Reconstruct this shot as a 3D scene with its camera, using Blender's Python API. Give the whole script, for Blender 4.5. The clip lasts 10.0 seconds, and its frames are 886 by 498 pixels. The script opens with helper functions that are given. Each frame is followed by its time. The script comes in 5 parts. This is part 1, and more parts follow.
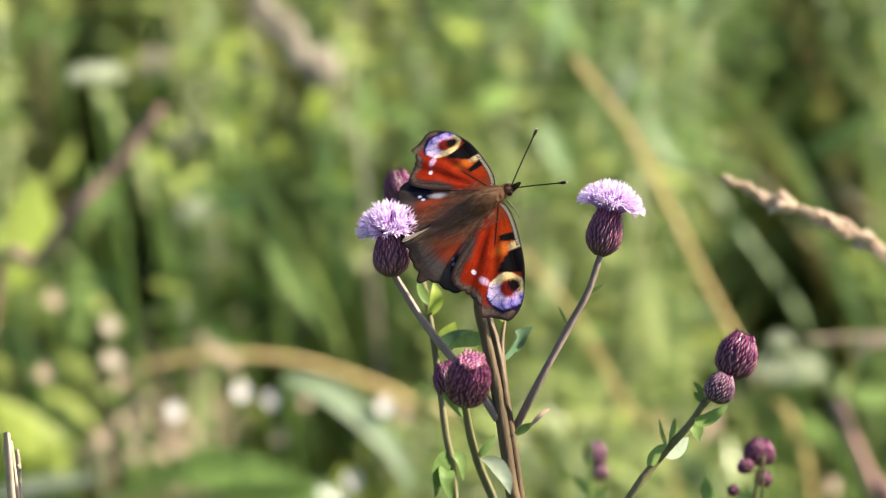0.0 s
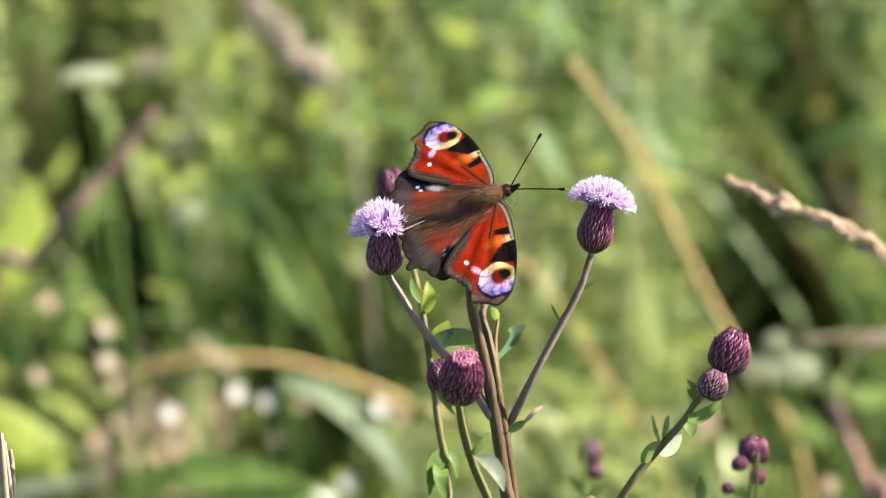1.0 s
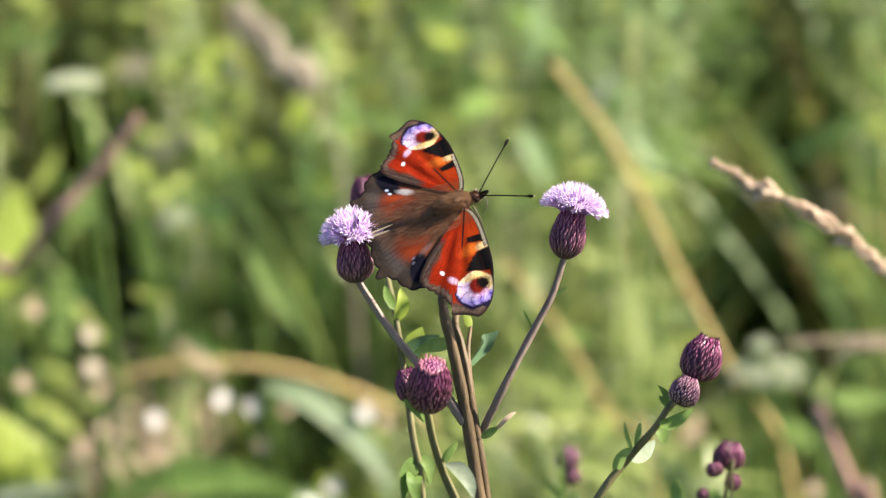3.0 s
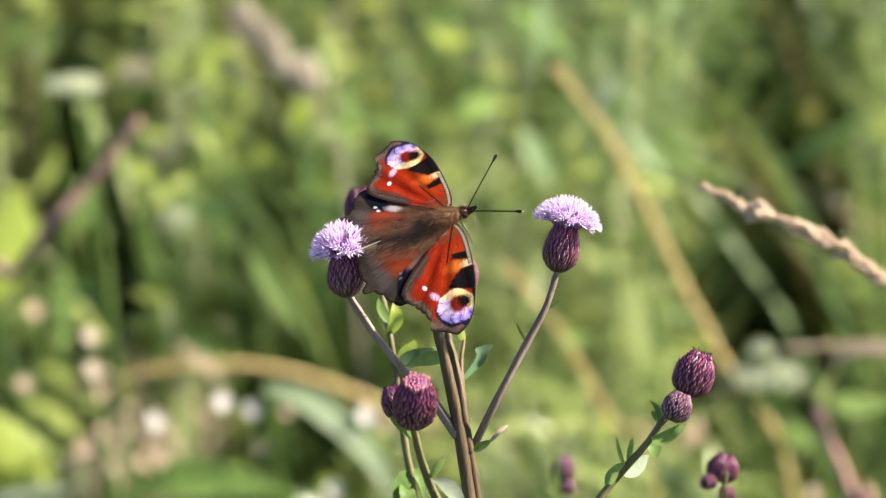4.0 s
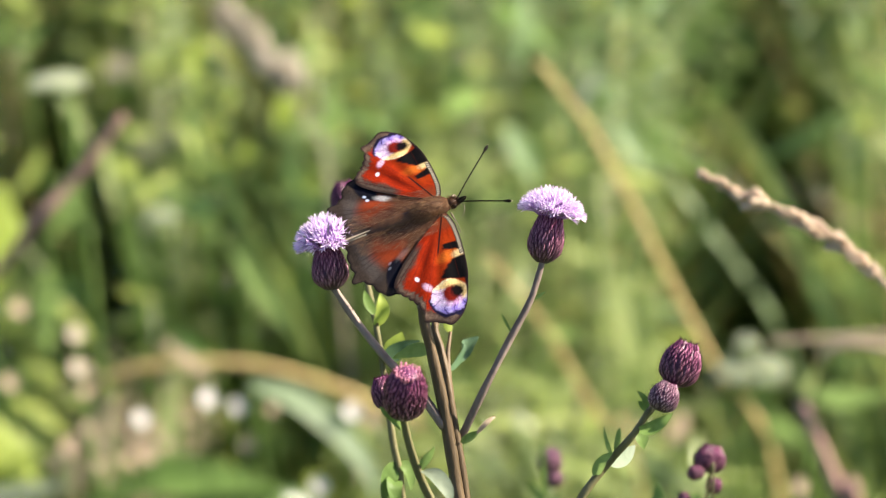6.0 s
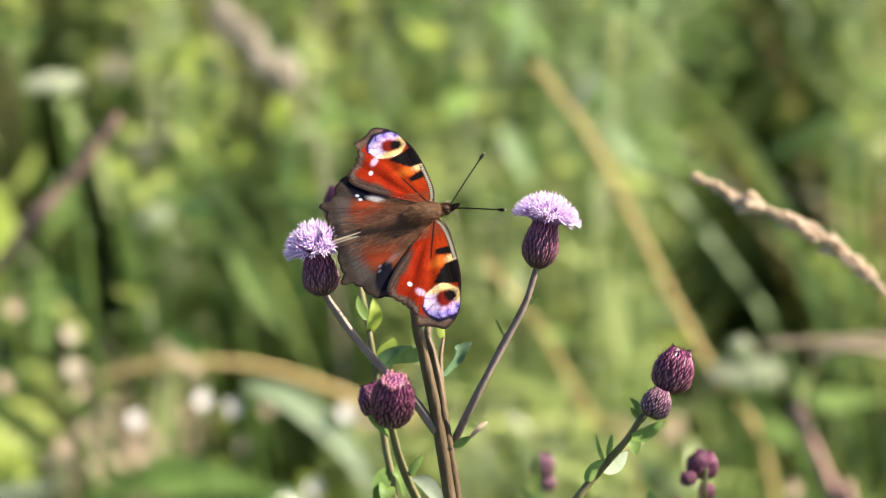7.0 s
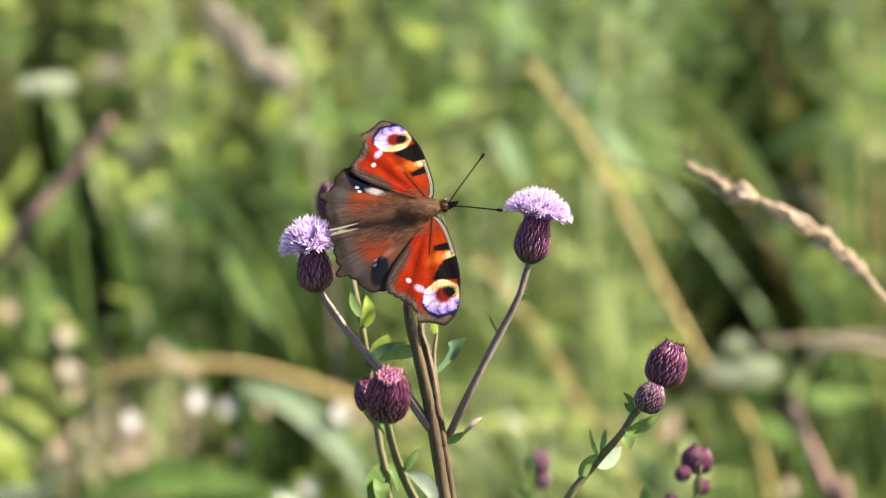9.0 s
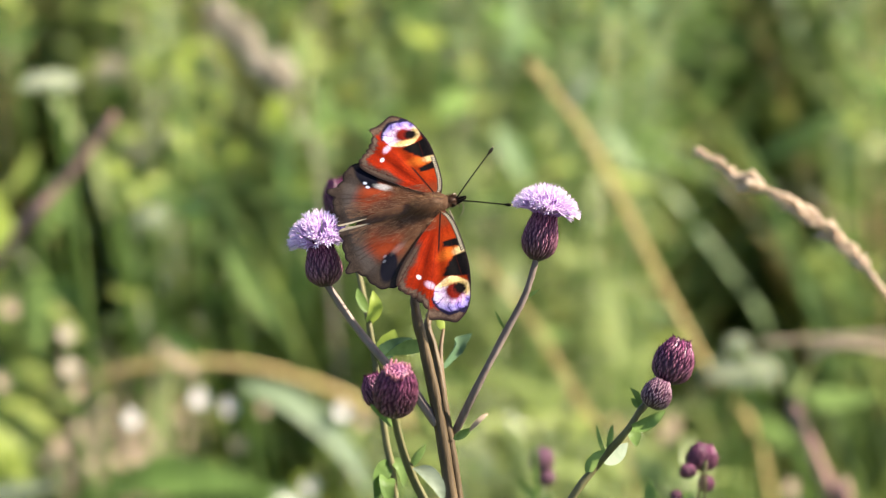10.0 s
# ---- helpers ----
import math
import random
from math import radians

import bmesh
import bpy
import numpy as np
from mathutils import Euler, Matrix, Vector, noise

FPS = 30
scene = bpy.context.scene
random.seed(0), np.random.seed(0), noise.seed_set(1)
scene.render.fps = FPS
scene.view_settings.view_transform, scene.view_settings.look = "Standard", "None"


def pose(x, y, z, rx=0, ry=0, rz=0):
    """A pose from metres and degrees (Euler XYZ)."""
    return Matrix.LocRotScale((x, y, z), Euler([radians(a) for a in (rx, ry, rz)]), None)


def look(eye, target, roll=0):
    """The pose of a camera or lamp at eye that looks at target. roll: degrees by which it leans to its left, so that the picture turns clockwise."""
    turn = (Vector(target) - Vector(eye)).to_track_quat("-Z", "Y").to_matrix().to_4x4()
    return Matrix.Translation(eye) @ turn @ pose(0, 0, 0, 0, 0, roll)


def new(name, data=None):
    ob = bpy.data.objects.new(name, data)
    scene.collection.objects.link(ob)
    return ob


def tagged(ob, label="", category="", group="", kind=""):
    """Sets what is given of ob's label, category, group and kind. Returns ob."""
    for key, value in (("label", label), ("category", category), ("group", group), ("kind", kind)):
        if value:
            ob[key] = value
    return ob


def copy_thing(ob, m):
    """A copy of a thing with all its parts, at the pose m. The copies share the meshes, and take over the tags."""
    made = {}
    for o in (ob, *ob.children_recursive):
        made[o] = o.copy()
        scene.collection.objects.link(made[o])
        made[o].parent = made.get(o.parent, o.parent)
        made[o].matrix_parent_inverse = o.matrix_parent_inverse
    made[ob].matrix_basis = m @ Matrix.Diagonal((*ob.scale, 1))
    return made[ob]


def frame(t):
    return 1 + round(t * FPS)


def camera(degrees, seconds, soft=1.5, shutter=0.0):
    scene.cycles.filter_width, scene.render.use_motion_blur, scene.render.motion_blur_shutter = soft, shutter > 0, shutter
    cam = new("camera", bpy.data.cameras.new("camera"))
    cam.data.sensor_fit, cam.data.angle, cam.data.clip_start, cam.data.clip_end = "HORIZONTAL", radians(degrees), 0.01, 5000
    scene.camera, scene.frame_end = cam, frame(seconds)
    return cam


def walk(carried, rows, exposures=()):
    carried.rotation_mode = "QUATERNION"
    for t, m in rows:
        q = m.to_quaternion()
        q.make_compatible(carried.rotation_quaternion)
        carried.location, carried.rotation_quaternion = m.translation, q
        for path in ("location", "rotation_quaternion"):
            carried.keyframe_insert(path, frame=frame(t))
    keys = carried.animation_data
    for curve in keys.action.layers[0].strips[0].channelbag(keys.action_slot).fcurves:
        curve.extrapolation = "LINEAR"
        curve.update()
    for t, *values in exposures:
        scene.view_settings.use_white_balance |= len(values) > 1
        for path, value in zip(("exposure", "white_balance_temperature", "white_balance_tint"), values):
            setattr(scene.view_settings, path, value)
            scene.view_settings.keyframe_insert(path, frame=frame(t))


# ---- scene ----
# ---------------------------------------------------------------- camera
cam = camera(16.0, 10.0, soft=1.15)
cam.data.dof.use_dof = True
cam.data.dof.focus_distance = 0.772
cam.data.dof.aperture_fstop = 12.0
WALK = [
    (0.0, 0.0000, 0.0000, 0.9500, 70.000, -0.000, 0.000),
    (0.5, 0.0017, 0.0006, 0.9516, 69.996, 0.137, -0.012),
    (1.0, 0.0012, -0.0005, 0.9487, 70.071, 0.224, -0.128),
    (1.5, 0.0057, 0.0019, 0.9552, 69.873, 0.075, -0.071),
    (2.0, 0.0028, -0.0008, 0.9478, 70.160, 0.285, -0.321),
    (2.5, 0.0043, -0.0008, 0.9478, 70.176, 0.366, -0.323),
    (4.0, 0.0107, 0.0016, 0.9545, 69.995, 0.225, -0.058),
    (4.5, 0.0097, 0.0004, 0.9511, 70.102, 0.426, -0.306),
    (5.0, 0.0102, 0.0013, 0.9535, 69.975, 0.377, -0.330),
    (5.5, 0.0099, 0.0008, 0.9522, 69.995, 0.476, -0.463),
    (7.0, 0.0111, 0.0017, 0.9546, 69.937, 0.267, -0.447),
    (7.5, 0.0120, 0.0018, 0.9549, 69.949, 0.204, -0.431),
    (8.0, 0.0098, 0.0011, 0.9530, 70.019, 0.338, -0.544),
    (8.5, 0.0121, 0.0017, 0.9547, 69.955, 0.301, -0.503),
    (9.0, 0.0118, 0.0011, 0.9529, 69.993, 0.534, -0.627),
    (9.5, 0.0126, 0.0012, 0.9534, 69.980, 0.400, -0.577),
    (10.0, 0.0092, 0.0004, 0.9511, 70.051, 0.294, -0.602),
]
walk(cam, [(t, pose(*p)) for t, *p in WALK])

# ---------------------------------------------------------------- sky and sun
SUN = Vector((0.80, 0.13, 0.585)).normalized()
world = bpy.data.worlds.new("world")
scene.world = world
world.use_nodes = True
wn = world.node_tree
sky = wn.nodes.new("ShaderNodeTexSky")
sky.sky_type = 'NISHITA'
sky.sun_disc = False
sky.air_density = 0.6
sky.dust_density = 1.2
sky.sun_elevation = math.asin(SUN.z)
sky.sun_rotation = math.atan2(SUN.x, SUN.y)
wn.links.new(sky.outputs[0], wn.nodes["Background"].inputs[0])
wn.nodes["Background"].inputs[1].default_value = 0.073
sun_data = bpy.data.lights.new("sun", 'SUN')
sun_data.energy = 4.55
sun_data.angle = radians(0.55)
sun_data.color = (1.0, 0.895, 0.745)
sun = new("sun", sun_data)
sun.matrix_world = look(tuple(SUN * 20), (0, 0, 0))
scene.view_settings.exposure = 1.93


# ---------------------------------------------------------------- materials
def surface(name, dark, light, rough=0.55, scale=400.0, glow=0.0, bump=0.3, gloss=0.3, island=0.35, stretch=(1, 1, 1)):
    """A grained surface between two colours; glow: share of light that shines through."""
    m = bpy.data.materials.new(name)
    m.use_nodes = True
    nt = m.node_tree
    bsdf = nt.nodes["Principled BSDF"]
    tc = nt.nodes.new("ShaderNodeTexCoord")
    mp = nt.nodes.new("ShaderNodeMapping")
    mp.inputs["Scale"].default_value = stretch
    nt.links.new(tc.outputs["Object"], mp.inputs[0])
    fine = nt.nodes.new("ShaderNodeTexNoise")
    fine.inputs["Scale"].default_value = scale
    fine.inputs["Detail"].default_value = 4
    nt.links.new(mp.outputs[0], fine.inputs[0])
    broad = nt.nodes.new("ShaderNodeTexNoise")
    broad.inputs["Scale"].default_value = scale * 0.12
    nt.links.new(mp.outputs[0], broad.inputs[0])
    geo = nt.nodes.new("ShaderNodeNewGeometry")
    add = nt.nodes.new("ShaderNodeMath")
    add.operation = 'MULTIPLY_ADD'
    add.inputs[1].default_value = island
    nt.links.new(geo.outputs["Random Per Island"], add.inputs[0])
    mix = nt.nodes.new("ShaderNodeMath")
    mix.operation = 'MULTIPLY_ADD'
    mix.inputs[1].default_value = 0.5
    nt.links.new(fine.outputs[0], mix.inputs[0])
    half = nt.nodes.new("ShaderNodeMath")
    half.operation = 'MULTIPLY_ADD'
    half.inputs[1].default_value = 0.9
    half.inputs[2].default_value = -0.2 - island * 0.5
    nt.links.new(broad.outputs[0], half.inputs[0])
    nt.links.new(half.outputs[0], mix.inputs[2])
    nt.links.new(mix.outputs[0], add.inputs[2])
    ramp = nt.nodes.new("ShaderNodeValToRGB")
    ramp.color_ramp.elements[0].position = 0.12
    ramp.color_ramp.elements[1].position = 0.88
    ramp.color_ramp.elements[0].color = (*dark, 1)
    ramp.color_ramp.elements[1].color = (*light, 1)
    nt.links.new(add.outputs[0], ramp.inputs[0])
    nt.links.new(ramp.outputs[0], bsdf.inputs["Base Color"])
    bsdf.inputs["Roughness"].default_value = rough
    bsdf.inputs["Specular IOR Level"].default_value = gloss
    if bump:
        bp = nt.nodes.new("ShaderNodeBump")
        bp.inputs["Strength"].default_value = bump
        bp.inputs["Distance"].default_value = 0.3 / scale
        nt.links.new(fine.outputs[0], bp.inputs["Height"])
        nt.links.new(bp.outputs[0], bsdf.inputs["Normal"])
    if glow:
        tr = nt.nodes.new("ShaderNodeBsdfTranslucent")
        nt.links.new(ramp.outputs[0], tr.inputs[0])
        ms = nt.nodes.new("ShaderNodeMixShader")
        ms.inputs[0].default_value = glow
        nt.links.new(bsdf.outputs[0], ms.inputs[1])
        nt.links.new(tr.outputs[0], ms.inputs[2])
        nt.links.new(ms.outputs[0], nt.nodes["Material Output"].inputs[0])
    return m


def tinted(name, rough=0.5, grain=0.25, scale=2500.0, glow=0.0, gloss=0.2, bump=0.25, stretch=(1, 1, 1)):
    """A surface whose pattern colours lie on the mesh, with fine scales or hairs in it."""
    m = bpy.data.materials.new(name)
    m.use_nodes = True
    nt = m.node_tree
    bsdf = nt.nodes["Principled BSDF"]
    at_ = nt.nodes.new("ShaderNodeAttribute")
    at_.attribute_name = "pattern"
    tc = nt.nodes.new("ShaderNodeTexCoord")
    mp = nt.nodes.new("ShaderNodeMapping")
    mp.inputs["Scale"].default_value = stretch
    nt.links.new(tc.outputs["Object"], mp.inputs[0])
    fine = nt.nodes.new("ShaderNodeTexNoise")
    fine.inputs["Scale"].default_value = scale
    fine.inputs["Detail"].default_value = 3
    nt.links.new(mp.outputs[0], fine.inputs[0])
    hv = nt.nodes.new("ShaderNodeHueSaturation")
    val = nt.nodes.new("ShaderNodeMapRange")
    val.inputs["From Min"].default_value = 0.25
    val.inputs["From Max"].default_value = 0.75
    val.inputs["To Min"].default_value = 1 - grain
    val.inputs["To Max"].default_value = 1 + grain
    nt.links.new(fine.outputs[0], val.inputs[0])
    nt.links.new(val.outputs[0], hv.inputs["Value"])
    nt.links.new(at_.outputs["Color"], hv.inputs["Color"])
    nt.links.new(hv.outputs[0], bsdf.inputs["Base Color"])
    bsdf.inputs["Roughness"].default_value = rough
    bsdf.inputs["Specular IOR Level"].default_value = gloss
    if bump:
        bp = nt.nodes.new("ShaderNodeBump")
        bp.inputs["Strength"].default_value = bump
        bp.inputs["Distance"].default_value = 0.0001
        nt.links.new(fine.outputs[0], bp.inputs["Height"])
        nt.links.new(bp.outputs[0], bsdf.inputs["Normal"])
    if glow:
        tr = nt.nodes.new("ShaderNodeBsdfTranslucent")
        nt.links.new(hv.outputs[0], tr.inputs[0])
        ms = nt.nodes.new("ShaderNodeMixShader")
        ms.inputs[0].default_value = glow
        nt.links.new(bsdf.outputs[0], ms.inputs[1])
        nt.links.new(tr.outputs[0], ms.inputs[2])
        nt.links.new(ms.outputs[0], nt.nodes["Material Output"].inputs[0])
    return m


M_WING = tinted("wing_scales", 0.65, 0.4, 3500, 0.06, 0.04, 0.4)
M_FUR = tinted("insect_fur", 0.5, 0.3, 3000, 0.1, 0.3, 0)
M_CHITIN = surface("chitin", (0.005, 0.004, 0.003), (0.016, 0.011, 0.008), 0.5, 3000, 0, 0.2, 0.05)
M_LEG = surface("leg_chitin", (0.12, 0.09, 0.06), (0.25, 0.2, 0.15), 0.45, 3000)
M_BRACT = tinted("thistle_bracts", 0.42, 0.35, 2500, 0.03, 0.28, 0.3)
M_FLORET = tinted("thistle_florets", 0.6, 0.12, 2500, 0.3, 0.1, 0)
M_STEM = surface("thistle_stem", (0.045, 0.03, 0.014), (0.16, 0.108, 0.056), 0.55, 600, 0, 0.6, 0.22, 0.0, (1, 1, 0.12))
M_BRANCH = surface("grey_pink_branch", (0.09, 0.064, 0.054), (0.32, 0.245, 0.205), 0.55, 700, 0, 0.6, 0.2, 0.0, (1, 1, 0.2))
M_STEM_G = surface("green_brown_stem", (0.07, 0.065, 0.025), (0.19, 0.17, 0.08), 0.55, 900, 0, 0.5, 0.2, 0.0, (1, 1, 0.12))
M_LEAF = surface("thistle_leaf", (0.1, 0.18, 0.04), (0.29, 0.4, 0.13), 0.42, 700, 0.5, 0.4, 0.1, 0.2)
M_LEAF_DULL = surface("blue_green_leaf", (0.05, 0.1, 0.05), (0.13, 0.21, 0.11), 0.45, 700, 0.2, 0.3, 0.3, 0.2)
M_LEAF_PALE = surface("pale_leaf", (0.13, 0.16, 0.11), (0.24, 0.28, 0.2), 0.5, 700, 0.2, 0.3, 0.1, 0.2)
M_GRASS = surface("meadow_grass", (0.04, 0.08, 0.018), (0.355, 0.43, 0.125), 0.3, 60, 0.4, 0.2, 0.5, 0.9)
M_GRASS_BLUE = surface("blue_green_grass", (0.07, 0.13, 0.045), (0.25, 0.36, 0.15), 0.45, 60, 0.35, 0.2, 0.35, 0.6)
M_GRASS_BLUE_DULL = surface("grey_green_blade", (0.1, 0.14, 0.07), (0.19, 0.25, 0.14), 0.5, 60, 0.1, 0.2, 0.3, 0.3)
M_GRASS_PALE = surface("pale_grass", (0.125, 0.18, 0.055), (0.44, 0.5, 0.18), 0.4, 60, 0.4, 0.2, 0.4, 0.6)
M_STRAW = surface("dry_straw", (0.46, 0.335, 0.135), (0.68, 0.53, 0.26), 0.6, 300, 0.2, 0.4, 0, 0.3)
M_SPIKE = surface("dry_grass_ear", (0.54, 0.41, 0.29), (0.84, 0.7, 0.54), 0.6, 900, 0.45, 0.4, 0.1, 0.5)
M_SEED = surface("beige_seed_head", (0.46, 0.39, 0.29), (0.74, 0.64, 0.52), 0.7, 500, 0.25, 0.3, 0.1, 0.5)
M_SEED_DULL = surface("dull_brown_straw", (0.13, 0.1, 0.06), (0.26, 0.2, 0.13), 0.7, 200, 0.1, 0.3, 0.2, 0.2)
M_FADED = surface("faded_petals", (0.27, 0.2, 0.14), (0.5, 0.39, 0.29), 0.7, 500, 0.15, 0.3, 0.1, 0.5)
M_RED_STEM = surface("red_brown_stem", (0.23, 0.125, 0.105), (0.42, 0.26, 0.23), 0.5, 200, 0, 0.4, 0.1, 0.1)
M_PLUME = surface("grey_seed_plume", (0.4, 0.35, 0.27), (0.6, 0.54, 0.43), 0.7, 400, 0.45, 0.3, 0.1, 0.5)
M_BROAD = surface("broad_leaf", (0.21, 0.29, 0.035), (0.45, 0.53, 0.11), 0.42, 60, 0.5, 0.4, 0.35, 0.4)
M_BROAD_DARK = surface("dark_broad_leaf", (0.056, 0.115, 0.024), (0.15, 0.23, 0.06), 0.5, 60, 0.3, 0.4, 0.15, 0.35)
M_HERB = surface("herb_leaf", (0.04, 0.09, 0.015), (0.47, 0.54, 0.14), 0.3, 60, 0.42, 0.3, 0.5, 1.1)
M_WHITE = surface("white_petals", (0.6, 0.56, 0.52), (0.86, 0.84, 0.8), 0.5, 600, 0.25, 0.2, 0, 0.3)
M_CREAM = surface("greenish_umbel", (0.6, 0.65, 0.46), (0.86, 0.88, 0.74), 0.6, 600, 0.5, 0.3, 0, 0.5)
M_EARTH = surface("mossy_soil", (0.02, 0.035, 0.01), (0.075, 0.115, 0.03), 0.9, 9, 0, 0.6, 0, 0.0)

# ---------------------------------------------------------------- mesh tools
SPRIG = pose(0, 0.78 * math.cos(radians(20)), 0.95 - 0.78 * math.sin(radians(20)), 70, 0, 0)


def at(p):
    """World place of a point given in millimetres (across, up, towards the viewer) from the middle of the thistle sprig."""
    return SPRIG @ Vector((p[0] * 0.001, p[1] * 0.001, p[2] * 0.001))


class Mesh:
    def __init__(self):
        self.v, self.f, self.c = [], [], []

    def add(self, verts, faces, colour=None):
        n = len(self.v)
        self.v += [tuple(p) for p in verts]
        self.f += [tuple(i + n for i in q) for q in faces]
        if colour is None:
            colour = (1, 1, 1)
        self.c += list(colour) if isinstance(colour, list) else [colour] * len(verts)

    def tube(self, pts, radii, sides=6, colour=None, close=True, rib=0.0):
        """A round rod along pts; radii: one for each point."""
        pts = [Vector(p) for p in pts]
        up = Vector((0.31, 0.86, 0.4))
        verts, faces, cols = [], [], []
        for i, p in enumerate(pts):
            d = (pts[min(i + 1, len(pts) - 1)] - pts[max(i - 1, 0)]).normalized()
            a = d.cross(up)
            a = a.normalized() if a.length > 1e-6 else Vector((1, 0, 0))
            b = d.cross(a)
            for k in range(sides):
                w = 2 * math.pi * k / sides
                verts.append(p + (a * math.cos(w) + b * math.sin(w)) * radii[i] * (1 + (rib if k % 2 else -rib)))
                if isinstance(colour, list):
                    cols.append(colour[i])
        for i in range(len(pts) - 1):
            for k in range(sides):
                j = (k + 1) % sides
                faces.append((i * sides + k, i * sides + j, (i + 1) * sides + j, (i + 1) * sides + k))
        if close:
            faces.append(tuple(range(sides - 1, -1, -1)))
            faces.append(tuple((len(pts) - 1) * sides + k for k in range(sides)))
        self.add(verts, faces, cols if isinstance(colour, list) else colour)

    def blade(self, pts, widths, side, fold=0.25, colour=None):
        """A leaf or grass blade along pts, folded along its midrib."""
        pts = [Vector(p) for p in pts]
        side = Vector(side).normalized()
        verts, faces = [], []
        for i, p in enumerate(pts):
            d = (pts[min(i + 1, len(pts) - 1)] - pts[max(i - 1, 0)]).normalized()
            s = (side - d * side.dot(d)).normalized()
            n = d.cross(s)
            w = widths[i] / 2
            verts += [p - s * w + n * w * fold, p, p + s * w + n * w * fold]
        for i in range(len(pts) - 1):
            a = i * 3
            faces += [(a, a + 1, a + 4, a + 3), (a + 1, a + 2, a + 5, a + 4)]
        self.add(verts, faces, colour)

    def ball(self, c, r, axis=(0, 0, 1), stretch=1.0, n=8, m=6, colour=None):
        axis = Vector(axis).normalized()
        rot = axis.to_track_quat("Z", "Y").to_matrix()
        verts, faces = [], []
        for i in range(m + 1):
            th = math.pi * i / m
            for k in range(n):
                w = 2 * math.pi * k / n
                rr = max(math.sin(th), 0.02)
                verts.append(Vector(c) + rot @ Vector((rr * math.cos(w) * r, rr * math.sin(w) * r, -math.cos(th) * r * stretch)))
        for i in range(m):
            for k in range(n):
                j = (k + 1) % n
                faces.append((i * n + k, i * n + j, (i + 1) * n + j, (i + 1) * n + k))
        self.add(verts, faces, colour)

    def data(self, name, material, smooth=True):
        me = bpy.data.meshes.new(name)
        me.from_pydata(self.v, [], self.f)
        me.polygons.foreach_set("use_smooth", [smooth] * len(self.f))
        at_ = me.color_attributes.new("pattern", 'FLOAT_COLOR', 'POINT')
        flat = np.ones((len(self.v), 4), dtype=np.float32)
        flat[:, :3] = np.array(self.c, dtype=np.float32)
        at_.data.foreach_set("color", flat.ravel())
        me.materials.append(material)
        me.update()
        return me


def part(name, mesh, material, parent, label="", smooth=True):
    """One mesh object under a thing or a part; its points are in the parent's space."""
    ob = new(name, mesh.data(name, material, smooth))
    ob.parent = parent
    return tagged(ob, label)


def thing(name, place, label, category, group="", kind=""):
    ob = new(name)
    ob.empty_display_size = 0.02
    ob.location = place
    return tagged(ob, label, category, group, kind)


def bezier(pts, n=8):
    """A smooth line through the points."""
    pts = [Vector(p) for p in pts]
    ext = [pts[0] * 2 - pts[1]] + pts + [pts[-1] * 2 - pts[-2]]
    out = []
    for i in range(1, len(ext) - 2):
        p0, p1, p2, p3 = ext[i - 1:i + 3]
        for k in range(n):
            t = k / n
            out.append(0.5 * ((2 * p1) + (p2 - p0) * t + (2 * p0 - 5 * p1 + 4 * p2 - p3) * t * t + (3 * p1 - p0 - 3 * p2 + p3) * t ** 3))
    out.append(pts[-1])
    return out


def taper(a, b, n):
    return [a + (b - a) * i / (n - 1) for i in range(n)]


def stem_mesh(pts, r0, r1, n=8, sides=12, knots=0.12):
    m = Mesh()
    line = bezier(pts, n)
    rad = [r * (1 + knots * noise.noise(Vector((i * 0.35, r0 * 9000, 0)))) for i, r in enumerate(taper(r0, r1, len(line)))]
    m.tube(line, rad, sides, rib=0.11)
    return m


def leaf_mesh(pts, width, side, fold=0.3, teeth=0.0, n=9):
    """A lance-shaped leaf with a toothed edge."""
    m = Mesh()
    line = bezier(pts, n)
    k = len(line) - 1
    w = [width * max(0.06, math.sin(math.pi * min(1, (i / k) ** 0.75)) ** 0.8) * (1 + (teeth if i % 2 else -teeth)) for i in range(k + 1)]
    m.blade(line, w, side, fold)
    return m


def sunward(pts):
    """The way across a leaf along pts that turns its face towards the sun and the open side of the plant."""
    d = Vector(pts[-1]) - Vector(pts[0])
    return (SUN + Vector((0, -1.5, 0.15))).cross(d)


# ---------------------------------------------------------------- ground
def ground():
    bm = bmesh.new()
    xs = [-300, -60, -15] + [i * 0.5 for i in range(-12, 13)] + [15, 60, 300]
    ys = [-300, -60, -15, -4] + [i * 0.5 for i in range(-4, 15)] + [12, 30, 80, 300]
    grid = [[bm.verts.new((x, y, 0.012 * noise.noise(Vector((x * 1.3, y * 1.3, 0))) if abs(x) < 14 and -3 < y < 11 else -0.03)) for x in xs] for y in ys]
    for j in range(len(ys) - 1):
        for i in range(len(xs) - 1):
            bm.faces.new((grid[j][i], grid[j][i + 1], grid[j + 1][i + 1], grid[j + 1][i]))
    me = bpy.data.meshes.new("ground")
    bm.to_mesh(me)
    bm.free()
    me.materials.append(M_EARTH)
    return tagged(new("ground", me), "dark mossy soil beneath the summer meadow grass", "ground", kind="structure")


ground()


